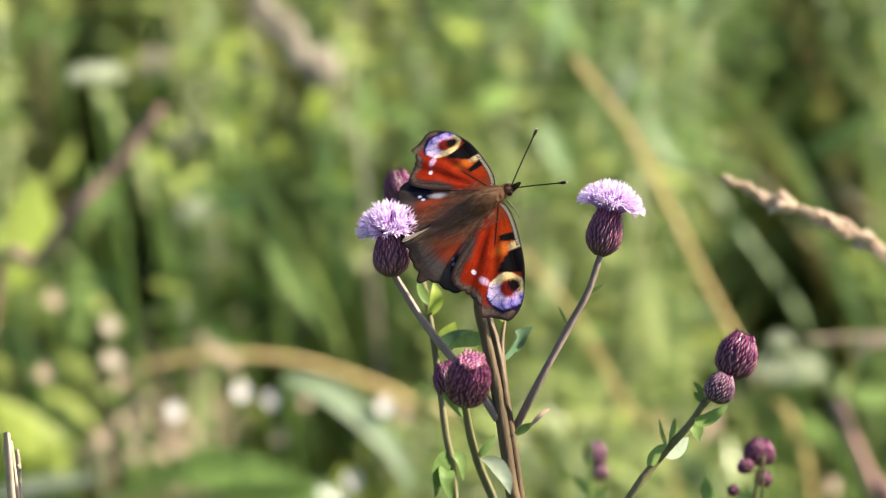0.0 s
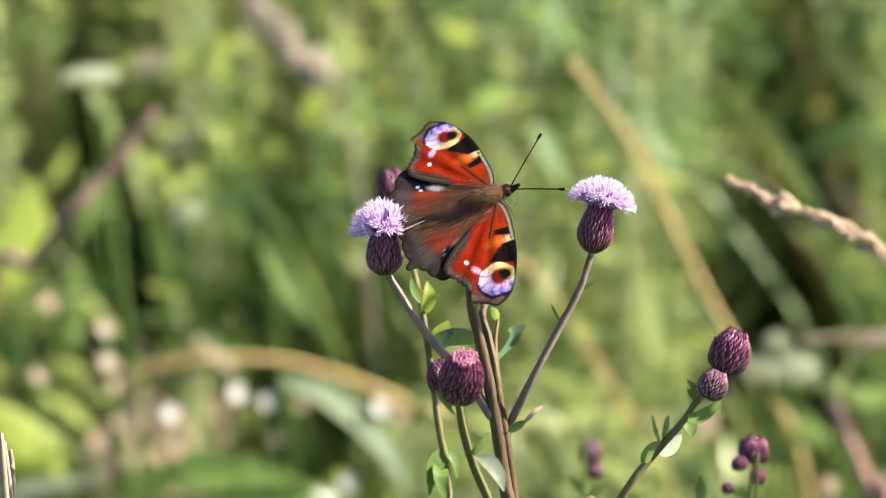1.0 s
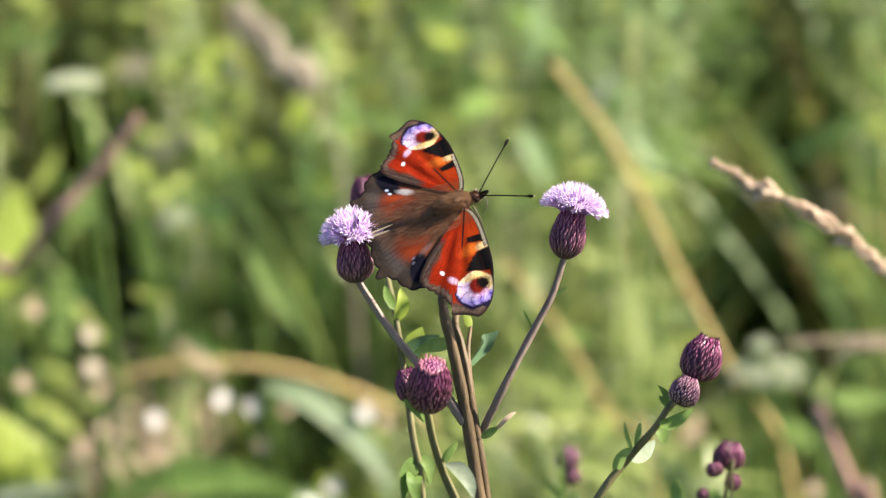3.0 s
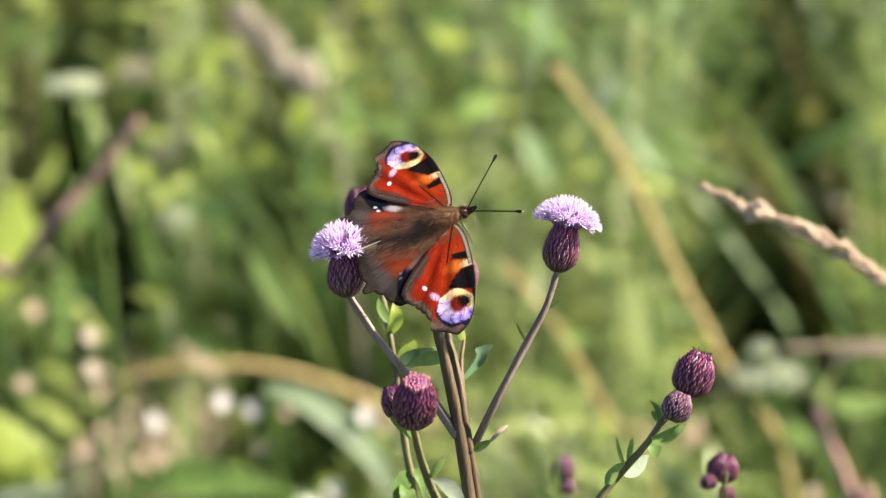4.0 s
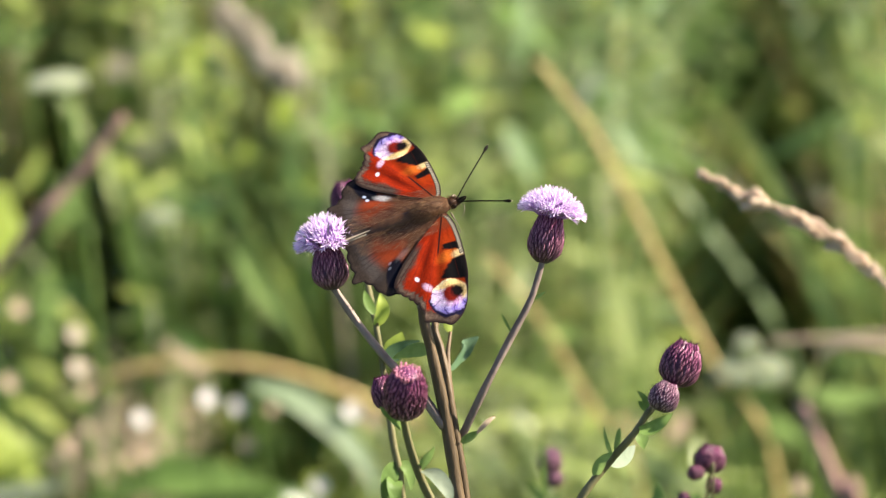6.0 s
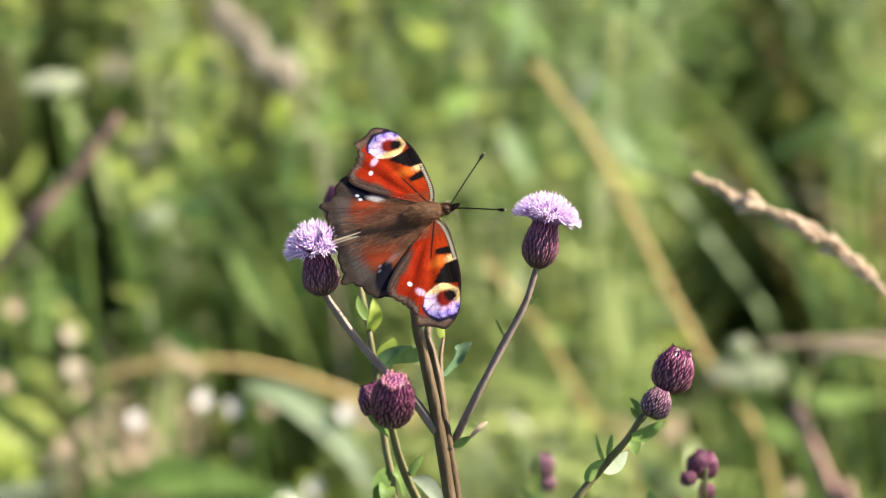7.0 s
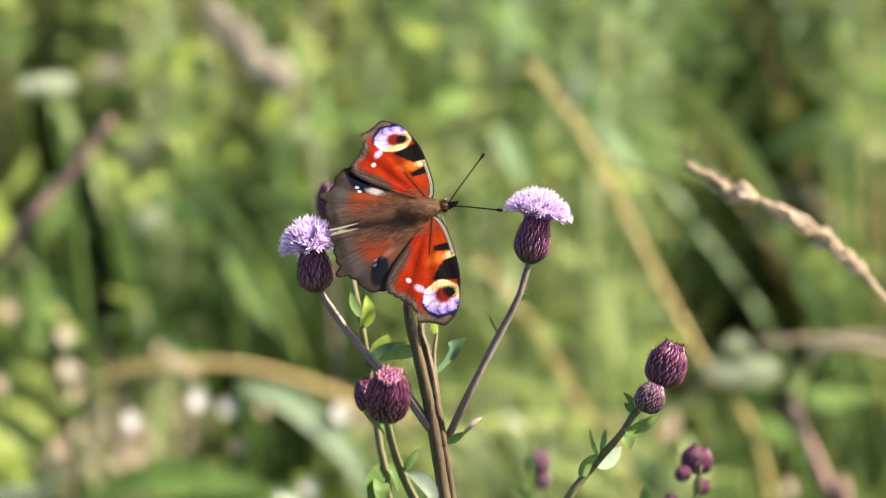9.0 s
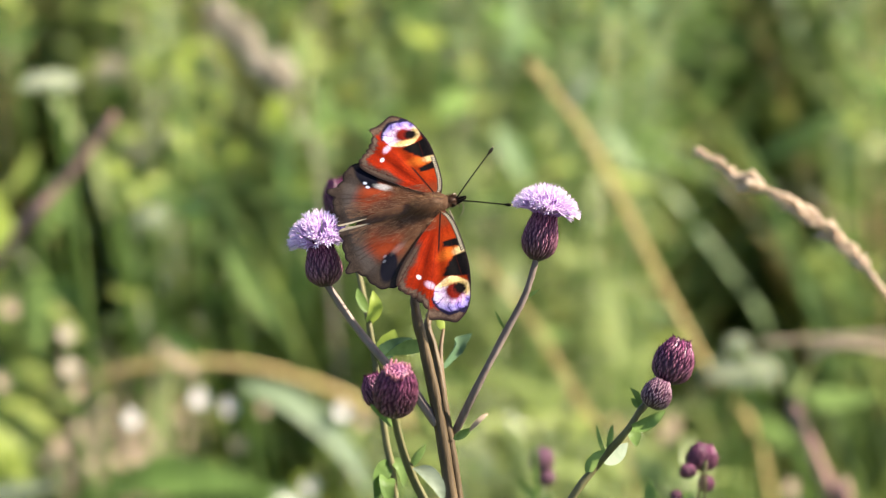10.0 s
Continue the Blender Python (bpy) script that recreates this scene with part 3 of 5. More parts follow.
def involucre(base, axis, length, radius, rnd, open_top=True, cover=0.95, pale=0.1):
    """Egg-shaped cup and its overlapping pointed bracts."""
    rot = frame_of(axis)

    def prof(s):
        if open_top:
            return radius * float(np.interp(s, (0, 0.08, 0.2, 0.36, 0.6, 0.85, 1), (0.32, 0.66, 0.91, 1, 0.9, 0.66, 0.55)))
        return radius * float(np.interp(s, (0, 0.08, 0.22, 0.45, 0.7, 0.9, 1), (0.38, 0.7, 0.93, 1, 0.92, 0.66, 0.42)))
    cup = Mesh()
    rings, n = 14, 18
    verts, cols = [], []
    for i in range(rings + 1):
        s = i / rings
        for k in range(n):
            w = 2 * math.pi * k / n
            verts.append(base + rot @ Vector((prof(s) * math.cos(w), prof(s) * math.sin(w), s * length)))
            cols.append(tuple(np.array((0.05, 0.025, 0.03)) * (1 - s) + np.array((0.1, 0.02, 0.07)) * s))
    faces = [(i * n + k, i * n + (k + 1) % n, (i + 1) * n + (k + 1) % n, (i + 1) * n + k) for i in range(rings) for k in range(n)]
    faces += [tuple(range(n - 1, -1, -1)), tuple(rings * n + k for k in range(n))]
    cup.add(verts, faces, cols)
    bracts = []
    count = 280
    for i in range(count):
        s = cover * (i / count) ** 0.9
        w = i * 2.39996 + rnd.uniform(-0.1, 0.1)
        r = prof(s) * 1.01
        s2 = min(s + 0.165, 1.06)
        r2 = prof(min(s2, 1)) * 1.02
        tang = Vector((-math.sin(w), math.cos(w), 0))
        out = Vector((math.cos(w), math.sin(w), 0))
        wd = max(r, r2) * 0.092 * (0.8 + 0.4 * rnd.random())
        lift = rnd.uniform(0.02, 0.06)
        p0 = out * r + Vector((0, 0, s * length))
        pm = out * (r * 0.5 + r2 * 0.5 + radius * 0.05) + Vector((0, 0, (s * 0.5 + s2 * 0.5) * length))
        pt = out * (r2 + radius * lift) + Vector((0, 0, s2 * length))
        spike = pt + out * radius * rnd.uniform(0.05, 0.2) + Vector((0, 0, radius * 0.16))
        rim = radius * -0.03
        vs = [p0 - tang * wd * 0.6, p0 + out * radius * 0.03, p0 + tang * wd * 0.6,
              pm - tang * wd + out * rim, pm + out * radius * 0.04, pm + tang * wd + out * rim,
              pt - tang * wd * 0.35, pt + out * radius * 0.03, pt + tang * wd * 0.35, spike]
        k = rnd.uniform(0.65, 1.35) * (1.2 if open_top else 1.0)
        h = (0.4 + 0.5 * s) if open_top else (0.4 + 0.6 * s)
        body = np.array((0.10, 0.058, 0.05)) * (1 - h) + np.array((0.135, 0.015, 0.068)) * h
        rimc = np.array((0.032, 0.018, 0.02)) * (1 - h) + np.array((0.06, 0.008, 0.036)) * h
        light = np.array((0.34, 0.22, 0.18)) * (1 - h) + np.array((0.36, 0.042, 0.18)) * h
        light = light * 0.5 + body * 0.5 if open_top else light
        light = light * (1 - pale) + np.array((0.72, 0.6, 0.62)) * pale
        rimc = rimc * 0.2 + body * 0.68 if open_top else rimc
        cc = [tuple(np.clip(q * k, 0, 1)) for q in (rimc, rimc, rimc, rimc, light, rimc, rimc, body, rimc, np.array((0.03, 0.012, 0.02)))]
        fs = [(0, 1, 4, 3), (1, 2, 5, 4), (3, 4, 7, 6), (4, 5, 8, 7), (6, 7, 9), (7, 8, 9)]
        piece = Mesh()
        piece.add([base + rot @ q for q in vs], fs, cc)
        bracts.append(piece)
    return cup, bracts, rot, prof


def floret_mesh(base, rot, length, rim, spread, reach, rnd, dome, count=250):
    """A tuft of slender tube flowers, each split into lobes."""
    m = Mesh()
    for i in range(count):
        u = math.sqrt((i + 0.5) / count)
        w = i * 2.39996 + rnd.uniform(-0.2, 0.2)
        out = Vector((math.cos(w), math.sin(w), 0))
        tilt = radians(spread) * u ** 1.1 + rnd.uniform(-0.11, 0.11)
        ln = reach * (0.88 + 0.2 * rnd.random()) * (1 + dome * (1 - u))
        p0 = out * rim * u + Vector((0, 0, length * 0.87))
        d1 = out * math.sin(tilt * 0.7) + Vector((0, 0, math.cos(tilt * 0.7)))
        d2 = out * math.sin(tilt) + Vector((0, 0, math.cos(tilt)))
        p1 = p0 + d1 * (length * 0.08 + ln * 0.3)
        p2 = p1 + d2 * ln * 0.4
        deep, mid, pale = (0.42, 0.17, 0.5), (0.64, 0.42, 0.75), (0.86, 0.7, 0.9)
        k = rnd.uniform(0.85, 1.12)
        shade = lambda q: tuple(min(1, x * k) for x in q)
        m.tube([base + rot @ q for q in (p0, p1, p2)], [0.00013, 0.00016, 0.00023], 4, [shade(deep), shade(mid), shade(mid)], False)
        for j in range(5):
            ww = j * 1.2566 + rnd.uniform(-0.3, 0.3)
            side = (d2.cross(out if u > 0.05 else Vector((1, 0, 0)))).normalized()
            nrm = d2.cross(side)
            o = side * math.cos(ww) + nrm * math.sin(ww)
            tn = d2.cross(o) * 0.0002
            q0 = p2 + o * 0.00018
            q1 = q0 + (d2 + o * 0.35).normalized() * ln * 0.17
            q2 = q1 + (d2 + o * 0.8).normalized() * ln * 0.15
            m.add([base + rot @ q for q in (q0 - tn, q0 + tn, q1 + tn * 0.8, q1 - tn * 0.8, q2)], [(0, 1, 2, 3), (3, 2, 4)],
                  [shade(mid), shade(mid), shade(pale), shade(pale), shade(pale)])
    return m


def head(parent, origin, base, top, radius, seed, flower=None, name="bud", label="", pieces=True, tips=(0.48, 0.22, 0.35), mouth=0.42, cover=0.95, pale=0.1):
    """A thistle head from its foot to its top; flower: (spread, reach, rim) where it is in bloom."""
    rnd = random.Random(seed)
    base, top = Vector(base) - origin, Vector(top) - origin
    axis = top - base
    cup, bracts, rot, prof = involucre(base, axis, axis.length, radius, rnd, flower is not None, cover, pale)
    ob = part(name, cup, M_BRACT, parent, label)
    if pieces:
        for piece in bracts:
            part("bract", piece, M_BRACT, ob, "", False)
    else:
        far = Mesh()
        for piece in bracts:
            far.add(piece.v, piece.f, piece.c)
        tagged(part("bract_husk", far, M_BRACT, ob, "purple overlapping pointed bracts", False), kind="stuff")
    if flower:
        spread, reach, rim, dome = flower
        tagged(part("floret_tuft", floret_mesh(base, rot, axis.length, rim, spread, reach, rnd, dome), M_FLORET, ob, "lilac thread-like florets"), kind="stuff")
    else:
        m = Mesh()
        for i in range(44):
            u = math.sqrt((i + 0.5) / 44)
            w = i * 2.4
            p = Vector((math.cos(w) * u * radius * mouth, math.sin(w) * u * radius * mouth, axis.length * 0.93))
            tip = Vector((math.cos(w) * u * radius * 0.06, math.sin(w) * u * radius * 0.06, axis.length * (0.07 + 0.04 * u * rnd.random())))
            k = rnd.uniform(0.7, 1.2)
            m.tube([base + rot @ p, base + rot @ (p + tip)], [radius * 0.085, radius * 0.045], 5, tuple(min(1, q * k * (1.3 - 0.6 * u)) for q in tips))
        tagged(part("floret_tuft", m, M_FLORET, ob, "closed pink floret tips"), kind="stuff")
    return ob


def rel(pts, origin):
    return [at(p) - origin for p in pts]


def foot(p, dx=0.0, dy=0.0):
    w = at(p)
    return Vector((w.x + dx, w.y + dy, 0.0))


# main plant: upright stem, branches, heads
BASE = foot((17.3, -61.7, 0.0), 0.05, 0.02)
plant = thing("thistle", BASE, "creeping thistle with two lilac flower heads, purple buds and brown stems", "thistle")
down = [Vector((0, 0, 0)), (at((21.8, -148.1, 0.0)) - BASE)]
part("main_stem", stem_mesh(down + rel([(18.5, -72.6, 0.0), (16.9, -58.6, 0.0), (14.0, -39.0, 0.0), (10.9, -23.6, 0.0), (8.7, -13.8, 0.0), (8.7, -8.3, -6.0), (11.6, -4.7, -12.2)], BASE), 0.0018, 0.0009), M_STEM, plant)
part("stem", stem_mesh(rel([(21.4, -79.8, -1.5), (18.6, -57.5, -1.8), (15.7, -38.5, -3.0), (14.6, -30.0, -5.0), (13.0, -22.5, -8.1), (11.6, -16.9, -10.1), (13.7, -11.3, -16.3), (16.3, -5.6, -18.4)], BASE), 0.0012, 0.0008), M_STEM, plant)
part("stem", stem_mesh(rel([(15.0, -30.9, -8.1), (14.8, -24.0, -12.2), (15.6, -18.4, -16.3)], BASE), 0.0008, 0.0004), M_STEM, plant)
part("leaf", leaf_mesh(rel([(15.6, -18.7, -16.3), (14.8, -16.4, -16.3), (13.7, -15.3, -16.3)], BASE), 0.0022, (0.5, 0.7, 1)), M_BROAD, plant)
head(plant, BASE, at((11.6, -4.7, -12.2)), at((11.4, 3.7, -16.3)), 0.0046, 11, (60, 0.0036, 0.0028, 0.1), "flower_head", "lilac flower head beneath the butterfly")
head(plant, BASE, at((15.6, -5.8, -18.4)), at((16.0, 2.4, -20.5)), 0.0033, 12, None, "bud", "dark purple bud", tips=(0.2, 0.09, 0.17), pale=0.0)
# right branch, which sways on its joint
RIGHT_JOINT = at((16.9, -46.3, 0.0))
right = new("branch", stem_mesh([at(p) - RIGHT_JOINT for p in ((16.6, -47.5, -6.0), (23.5, -33.4, 0.0), (30.3, -20.8, 0.0), (35.7, -11.0, 0.0), (38.3, -3.5, 0.0), (39.3, 0.4, 0.0))], 0.00105, 0.0007).data("branch", M_BRANCH))
right.parent = plant
right_head = head(plant, RIGHT_JOINT, at((38.7, -1.7, 0.0)), at((41.6, 11.0, 0.0)), 0.0042, 13, (92, 0.0056, 0.0027, 0.3), "flower_head", "lilac flower head in full bloom")
for pts, w in (([(31.0, -19.2, 0.0), (29.1, -15.5, 0.0), (28.5, -14.1, 0.0)], 0.0008), ([(35.5, -11.0, 0.0), (37.8, -9.9, 0.0), (39.7, -8.8, 0.0)], 0.001),
               ([(17.7, -45.7, 0.0), (20.1, -44.3, 0.0), (22.4, -43.0, 0.0)], 0.0022)):
    part("leaf", leaf_mesh(rel(pts, RIGHT_JOINT), w, sunward(rel(pts, RIGHT_JOINT)), 0.4, 0.03), M_LEAF, right)
curl = rel([(21.6, -43.8, 0.0), (23.5, -41.5, 0.5), (25.2, -40.1, 0.0), (26.6, -39.6, -1.0)], RIGHT_JOINT)
part("leaf", leaf_mesh(curl, 0.0013, sunward(curl), 0.8, 0.04), M_FADED, right, "dry curled brown leaf tip")
part("leaf", leaf_mesh(rel([(15.3, -27.6, -20.0), (18.2, -24.0, -30.0), (23.0, -20.0, -32.0)], BASE), 0.0052, (0.5, 0.7, 1), 0.35, 0.03), M_LEAF_DULL, plant)
for pts, w in (([(11.0, -22.3, -4.0), (5.8, -22.4, -6.0), (0.8, -24.6, -8.1)], 0.004),):
    part("leaf", leaf_mesh(rel(pts, BASE), w, (0.5, 0.7, 1), 0.35, 0.05), M_LEAF, plant)

# left branch, which sways on its joint
LEFT_JOINT = at((13.7, -42.1, 0.0))
left = new("branch", stem_mesh([p - LEFT_JOINT for p in (at((13.7, -42.1, 0.0)), at((7.3, -32.3, 0.0)), at((0.8, -25.3, -1.2)), at((-6.2, -16.0, -2.4)), at((-12.5, -5.8, -2.0)))], 0.00115, 0.00085).data("branch", M_BRANCH))
left.parent = plant
left_head = head(plant, LEFT_JOINT, at((-12.4, -6.9, -2.0)), at((-13.4, 4.5, -2.0)), 0.0043, 14, (100, 0.0053, 0.0024, 0.75), "flower_head", "half-open lilac flower head with a shaded dark cup")
m = leaf_mesh([at(p) - LEFT_JOINT for p in ((-12.1, -7.2, -4.8), (-11.5, -5.5, -4.8), (-11.3, -4.1, -4.8))], 0.001, (1, 0.4, 0.2))
part("leaf", m, M_LEAF, left)

# low branch with two crowded buds
LOW_JOINT = at((15.8, -77.6, 19.5))
low = new("branch", stem_mesh([p - LOW_JOINT for p in (LOW_JOINT, at((13.0, -62.6, 27.0)), at((8.9, -52.2, 30.7)), at((6.5, -44.0, 34.4)), at((5.1, -36.0, 38.0)))], 0.0011, 0.0008).data("branch", M_STEM_G))
low.parent = plant
low_bud = head(plant, LOW_JOINT, at((5.1, -36.0, 38.0)), at((6.8, -25.6, 46.6)), 0.0049, 15, None, "bud", "plump magenta bud showing pink tips", tips=(0.85, 0.38, 0.5), mouth=0.62, cover=0.8)
low_bud_small = head(plant, LOW_JOINT, at((2.4, -35.1, 23.3)), at((0.1, -27.7, 23.3)), 0.0034, 16, None, "bud", "small dark purple bud")
for pts, w, mat in (([(9.3, -49.6, 33.0), (11.9, -50.6, 38.0), (14.6, -54.0, 40.0), (15.8, -57.5, 40.0)], 0.0044, M_LEAF_PALE), ([(8.3, -49.8, 30.7), (10.4, -46.0, 34.4), (12.2, -43.8, 38.0)], 0.0028, M_LEAF),
                    ([(5.6, -40.0, 34.4), (2.1, -36.0, 38.0), (-0.3, -33.9, 38.0)], 0.0026, M_LEAF)):
    part("leaf", leaf_mesh(rel(pts, LOW_JOINT), w, sunward(rel(pts, LOW_JOINT)), 0.35, 0.015), mat, low)
part("stem", stem_mesh([at((4.5, -36.2, 34.4)) - LOW_JOINT, at((3.0, -35.5, 27.0)) - LOW_JOINT], 0.0008, 0.0008), M_STEM_G, low)

# second thistle close behind, left of the main stem
P2 = foot((2.3, -64.0, -29.0), 0.03, 0.05)
back_plant = thing("thistle", P2, "slim leafy thistle with a purple bud behind the main sprig", "thistle")
part("main_stem", stem_mesh([Vector((0, 0, 0))] + rel([(4.5, -124.6, -29.0), (3.0, -64.0, -29.0), (0.6, -46.3, -29.0), (-1.7, -28.9, -31.2), (-3.8, -15.2, -33.3), (-7.3, 0.1, -51.1), (-11.0, 10.8, -69.7)], P2), 0.0010, 0.0006), M_STEM_G, back_plant)
head(back_plant, P2, at((-11.0, 10.5, -69.7)), at((-12.5, 20.6, -69.7)), 0.0041, 17, None, "bud", "smooth purple bud, out of focus", pieces=False)
for pts, w, mat in (([(-3.5, -17.4, -33.3), (-2.0, -12.9, -29.0), (-2.3, -8.6, -29.0)], 0.0042, M_BROAD), ([(-3.8, -14.4, -33.3), (-5.7, -10.8, -33.3), (-6.4, -7.9, -33.3)], 0.0028, M_LEAF),
                    ([(-1.3, -24.6, -33.3), (1.6, -21.7, -33.3), (3.2, -18.8, -33.3)], 0.0052, M_BROAD), ([(-0.9, -26.1, -33.3), (2.3, -23.1, -29.0), (7.8, -20.9, -29.0)], 0.0045, M_LEAF_DULL),
                    ([(1.6, -52.1, -29.0), (-0.9, -56.3, -26.9), (-2.0, -63.3, -24.7)], 0.0048, M_BROAD_DARK), ([(1.9, -52.1, -29.0), (4.5, -54.2, -29.0), (5.2, -59.3, -29.0)], 0.0035, M_LEAF),
                    ([(1.7, -56.4, -29.0), (0.6, -58.3, -24.7), (2.3, -64.8, -24.7)], 0.0045, M_BROAD_DARK)):
    part("leaf", leaf_mesh(rel(pts, P2), w, sunward(rel(pts, P2)), 0.35, 0.015), mat, back_plant)

# bud stem on the right
P3 = foot((44.4, -60.1, 19.5), -0.12, 0.03)
bud_plant = thing("thistle", P3, "leaning thistle stem with two stacked purple buds and grey-green leaves", "thistle")
part("main_stem", stem_mesh([Vector((0, 0, 0))] + rel([(24.2, -111.4, 11.8), (37.8, -73.9, 15.7), (45.8, -58.8, 19.5), (52.6, -50.0, 19.5), (59.1, -42.2, 23.3), (62.7, -36.8, 23.3)], P3), 0.0012, 0.0007), M_STEM_G, bud_plant)
head(bud_plant, P3, at((68.8, -30.8, 23.3)), at((72.3, -20.8, 23.3)), 0.0046, 18, None, "bud", "large magenta-tipped purple bud", pale=0.08)
head(bud_plant, P3, at((64.8, -36.6, 27.0)), at((67.5, -30.1, 27.0)), 0.0034, 19, None, "bud", "small purple bud with pale striped bracts", pale=0.45)
part("stem", stem_mesh(rel([(62.4, -37.3, 23.3), (66.0, -33.9, 19.5), (68.8, -30.8, 23.3)], P3), 0.0009, 0.0008), M_STEM_G, bud_plant)
for pts, w, mat in (([(59.8, -41.5, 23.3), (62.8, -40.8, 26.0), (65.6, -39.1, 27.0), (68.3, -37.2, 26.0)], 0.0032, M_LEAF), ([(62.4, -36.2, 23.3), (61.6, -33.8, 23.3), (60.0, -31.9, 23.3)], 0.0018, M_LEAF),
                    ([(61.9, -36.8, 23.3), (61.0, -35.4, 23.3), (60.2, -34.3, 23.3)], 0.0016, M_LEAF), ([(54.8, -47.0, 19.5), (55.1, -43.0, 23.3), (55.8, -40.6, 23.3)], 0.0018, M_LEAF),
                    ([(54.0, -47.9, 19.5), (52.4, -44.0, 23.3), (51.8, -40.3, 23.3)], 0.0012, M_LEAF), ([(59.9, -42.1, 20.0), (61.2, -43.8, 20.0), (61.8, -46.2, 19.0)], 0.0036, M_LEAF),
                    ([(54.3, -50.8, 12.0), (59.0, -49.6, -8.0), (61.8, -47.4, -14.0)], 0.0038, M_LEAF_PALE), ([(49.9, -52.8, 19.5), (51.0, -48.7, 23.3), (54.0, -46.7, 23.3)], 0.003, M_LEAF)):
    part("leaf", leaf_mesh(rel(pts, P3), w, sunward(rel(pts, P3)), 0.3, 0.012), mat, bud_plant)

# bud clusters further back
P4 = foot((86.3, -69.1, -94.1), -0.02, 0.05)
c1 = thing("thistle", P4, "thistle top with a cluster of small round purple buds", "thistle")
part("main_stem", stem_mesh([Vector((0, 0, 0))] + rel([(85.6, -103.3, -94.1), (85.9, -71.9, -94.1), (86.8, -65.7, -94.1), (87.2, -61.5, -96.0)], P4), 0.00035, 0.00025), M_STEM_G, c1)
for bx, by, tx, ty, r, sd in (((87.1, -60.3, -94.1), (88.4, -53.0, -94.1), 0, 0, 0.0041, 31), ((83.8, -61.8, -89.1), (82.9, -58.1, -89.1), 0, 0, 0.0022, 32), ((87.6, -65.6, -89.1), (89.1, -61.5, -89.1), 0, 0, 0.0021, 33),
                              ((80.4, -68.1, -89.1), (79.8, -65.3, -89.1), 0, 0, 0.0016, 34)):
    head(c1, P4, at(bx), at(by), r, sd, None, "bud", "round purple bud", pieces=False)
for pts, w in (([(86.2, -68.8, -94.1), (82.4, -67.2, -94.1), (78.5, -66.0, -94.1)], 0.003), ([(75.3, -72.3, -99.1), (73.8, -67.6, -99.1), (73.4, -62.9, -99.1)], 0.0042)):
    part("leaf", leaf_mesh(rel(pts, P4), w, (1, 0.3, 0.5)), M_LEAF, c1)
P5 = foot((46.8, -77.6, -201.1), 0.02, 0.06)
c2 = thing("thistle", P5, "thistle shoot with two small pinkish buds deep in the meadow", "thistle")
part("main_stem", stem_mesh([Vector((0, 0, 0))] + rel([(46.1, -98.3, -201.1), (46.1, -77.2, -201.1), (46.8, -67.5, -201.1)], P5), 0.0005, 0.0004), M_LEAF, c2)
head(c2, P5, at((47.1, -67.7, -201.1)), at((47.8, -60.3, -201.1)), 0.0034, 41, None, "bud", "small pinkish purple bud", pieces=False, pale=0.3)
head(c2, P5, at((48.2, -71.9, -201.1)), at((49.2, -67.0, -201.1)), 0.0026, 42, None, "bud", "small pinkish purple bud", pieces=False, pale=0.3)
for pts, w in (([(46.1, -77.6, -201.1), (43.3, -73.7, -201.1), (40.1, -70.2, -201.1)], 0.0024), ([(46.4, -79.0, -201.1), (49.6, -75.8, -201.1), (52.4, -74.0, -201.1)], 0.003)):
    part("leaf", leaf_mesh(rel(pts, P5), w, (1, 0.3, 0.5)), M_LEAF, c2)


# ---------------------------------------------------------------- dry grass ears
def grass_ear(origin, axis_pts, foot_pts, seed, thick, name, label, mat, count=46):
    rnd = random.Random(seed)
    ob = thing(name, origin, label, "grass")
    line = bezier([at(p) - origin for p in axis_pts], 10)
    part("stalk", stem_mesh([at(p) - origin for p in list(reversed(axis_pts))[-2:]] if not foot_pts else [p - origin for p in foot_pts] + [at(p) - origin for p in reversed(axis_pts)], 0.0011, 0.0004), mat, ob)
    for i in range(count):
        s = (i + rnd.random()) / count
        j = min(int(s * (len(line) - 1)), len(line) - 2)
        p, d = line[j], (line[j] - line[j + 1]).normalized()
        o = d.cross(Vector((rnd.uniform(-1, 1), rnd.uniform(-1, 1), rnd.uniform(-1, 1)))).normalized()
        swell = 0.72 + 0.75 * noise.noise(Vector((s * 13, seed, 0.3)))
        r = thick * swell * min(1, 0.45 + s * 2)
        m = Mesh()
        m.ball(p + o * r * rnd.uniform(0.35, 0.8), r * rnd.uniform(0.24, 0.4), d + o * rnd.uniform(0.1, 1.1), 2.8, 6, 5)
        part("spikelet", m, mat, ob)
    return ob


EAR = [(84.5, 21.5, -164.6), (90.8, 18.8, -164.6), (96.2, 15.1, -164.6), (104.3, 13.4, -164.6), (112.8, 9.7, -164.6), (121.2, 5.9, -164.6), (128.0, 1.9, -164.6), (135.6, -3.6, -164.6), (142.4, -10.0, -164.6)]
EAR_O = at((96.2, 15.1, -164.6))
ear = grass_ear(EAR_O, EAR, [foot((172.0, -77.7, -164.6), 0.12, 0.0), at((214.4, -111.6, -164.6)), at((172.0, -43.9, -164.6)), at((153.4, -21.2, -164.6))], 5, 0.0033, "grass_ear", "dry straw-coloured grass ear bending on its stalk", M_SPIKE, 260)
SM_O = at((-106.8, -56.7, -12.2))
grass_ear(SM_O, [(-107.1, -50.4, -12.2), (-106.6, -55.2, -12.2), (-106.5, -62.6, -12.2), (-106.2, -69.4, -12.2)], [foot((-105.7, -79.4, -12.2), 0.02, 0.02), at((-105.7, -93.6, -12.2))], 8, 0.0009, "grass_ear", "slim brownish grass ear standing upright", M_FADED, 40)


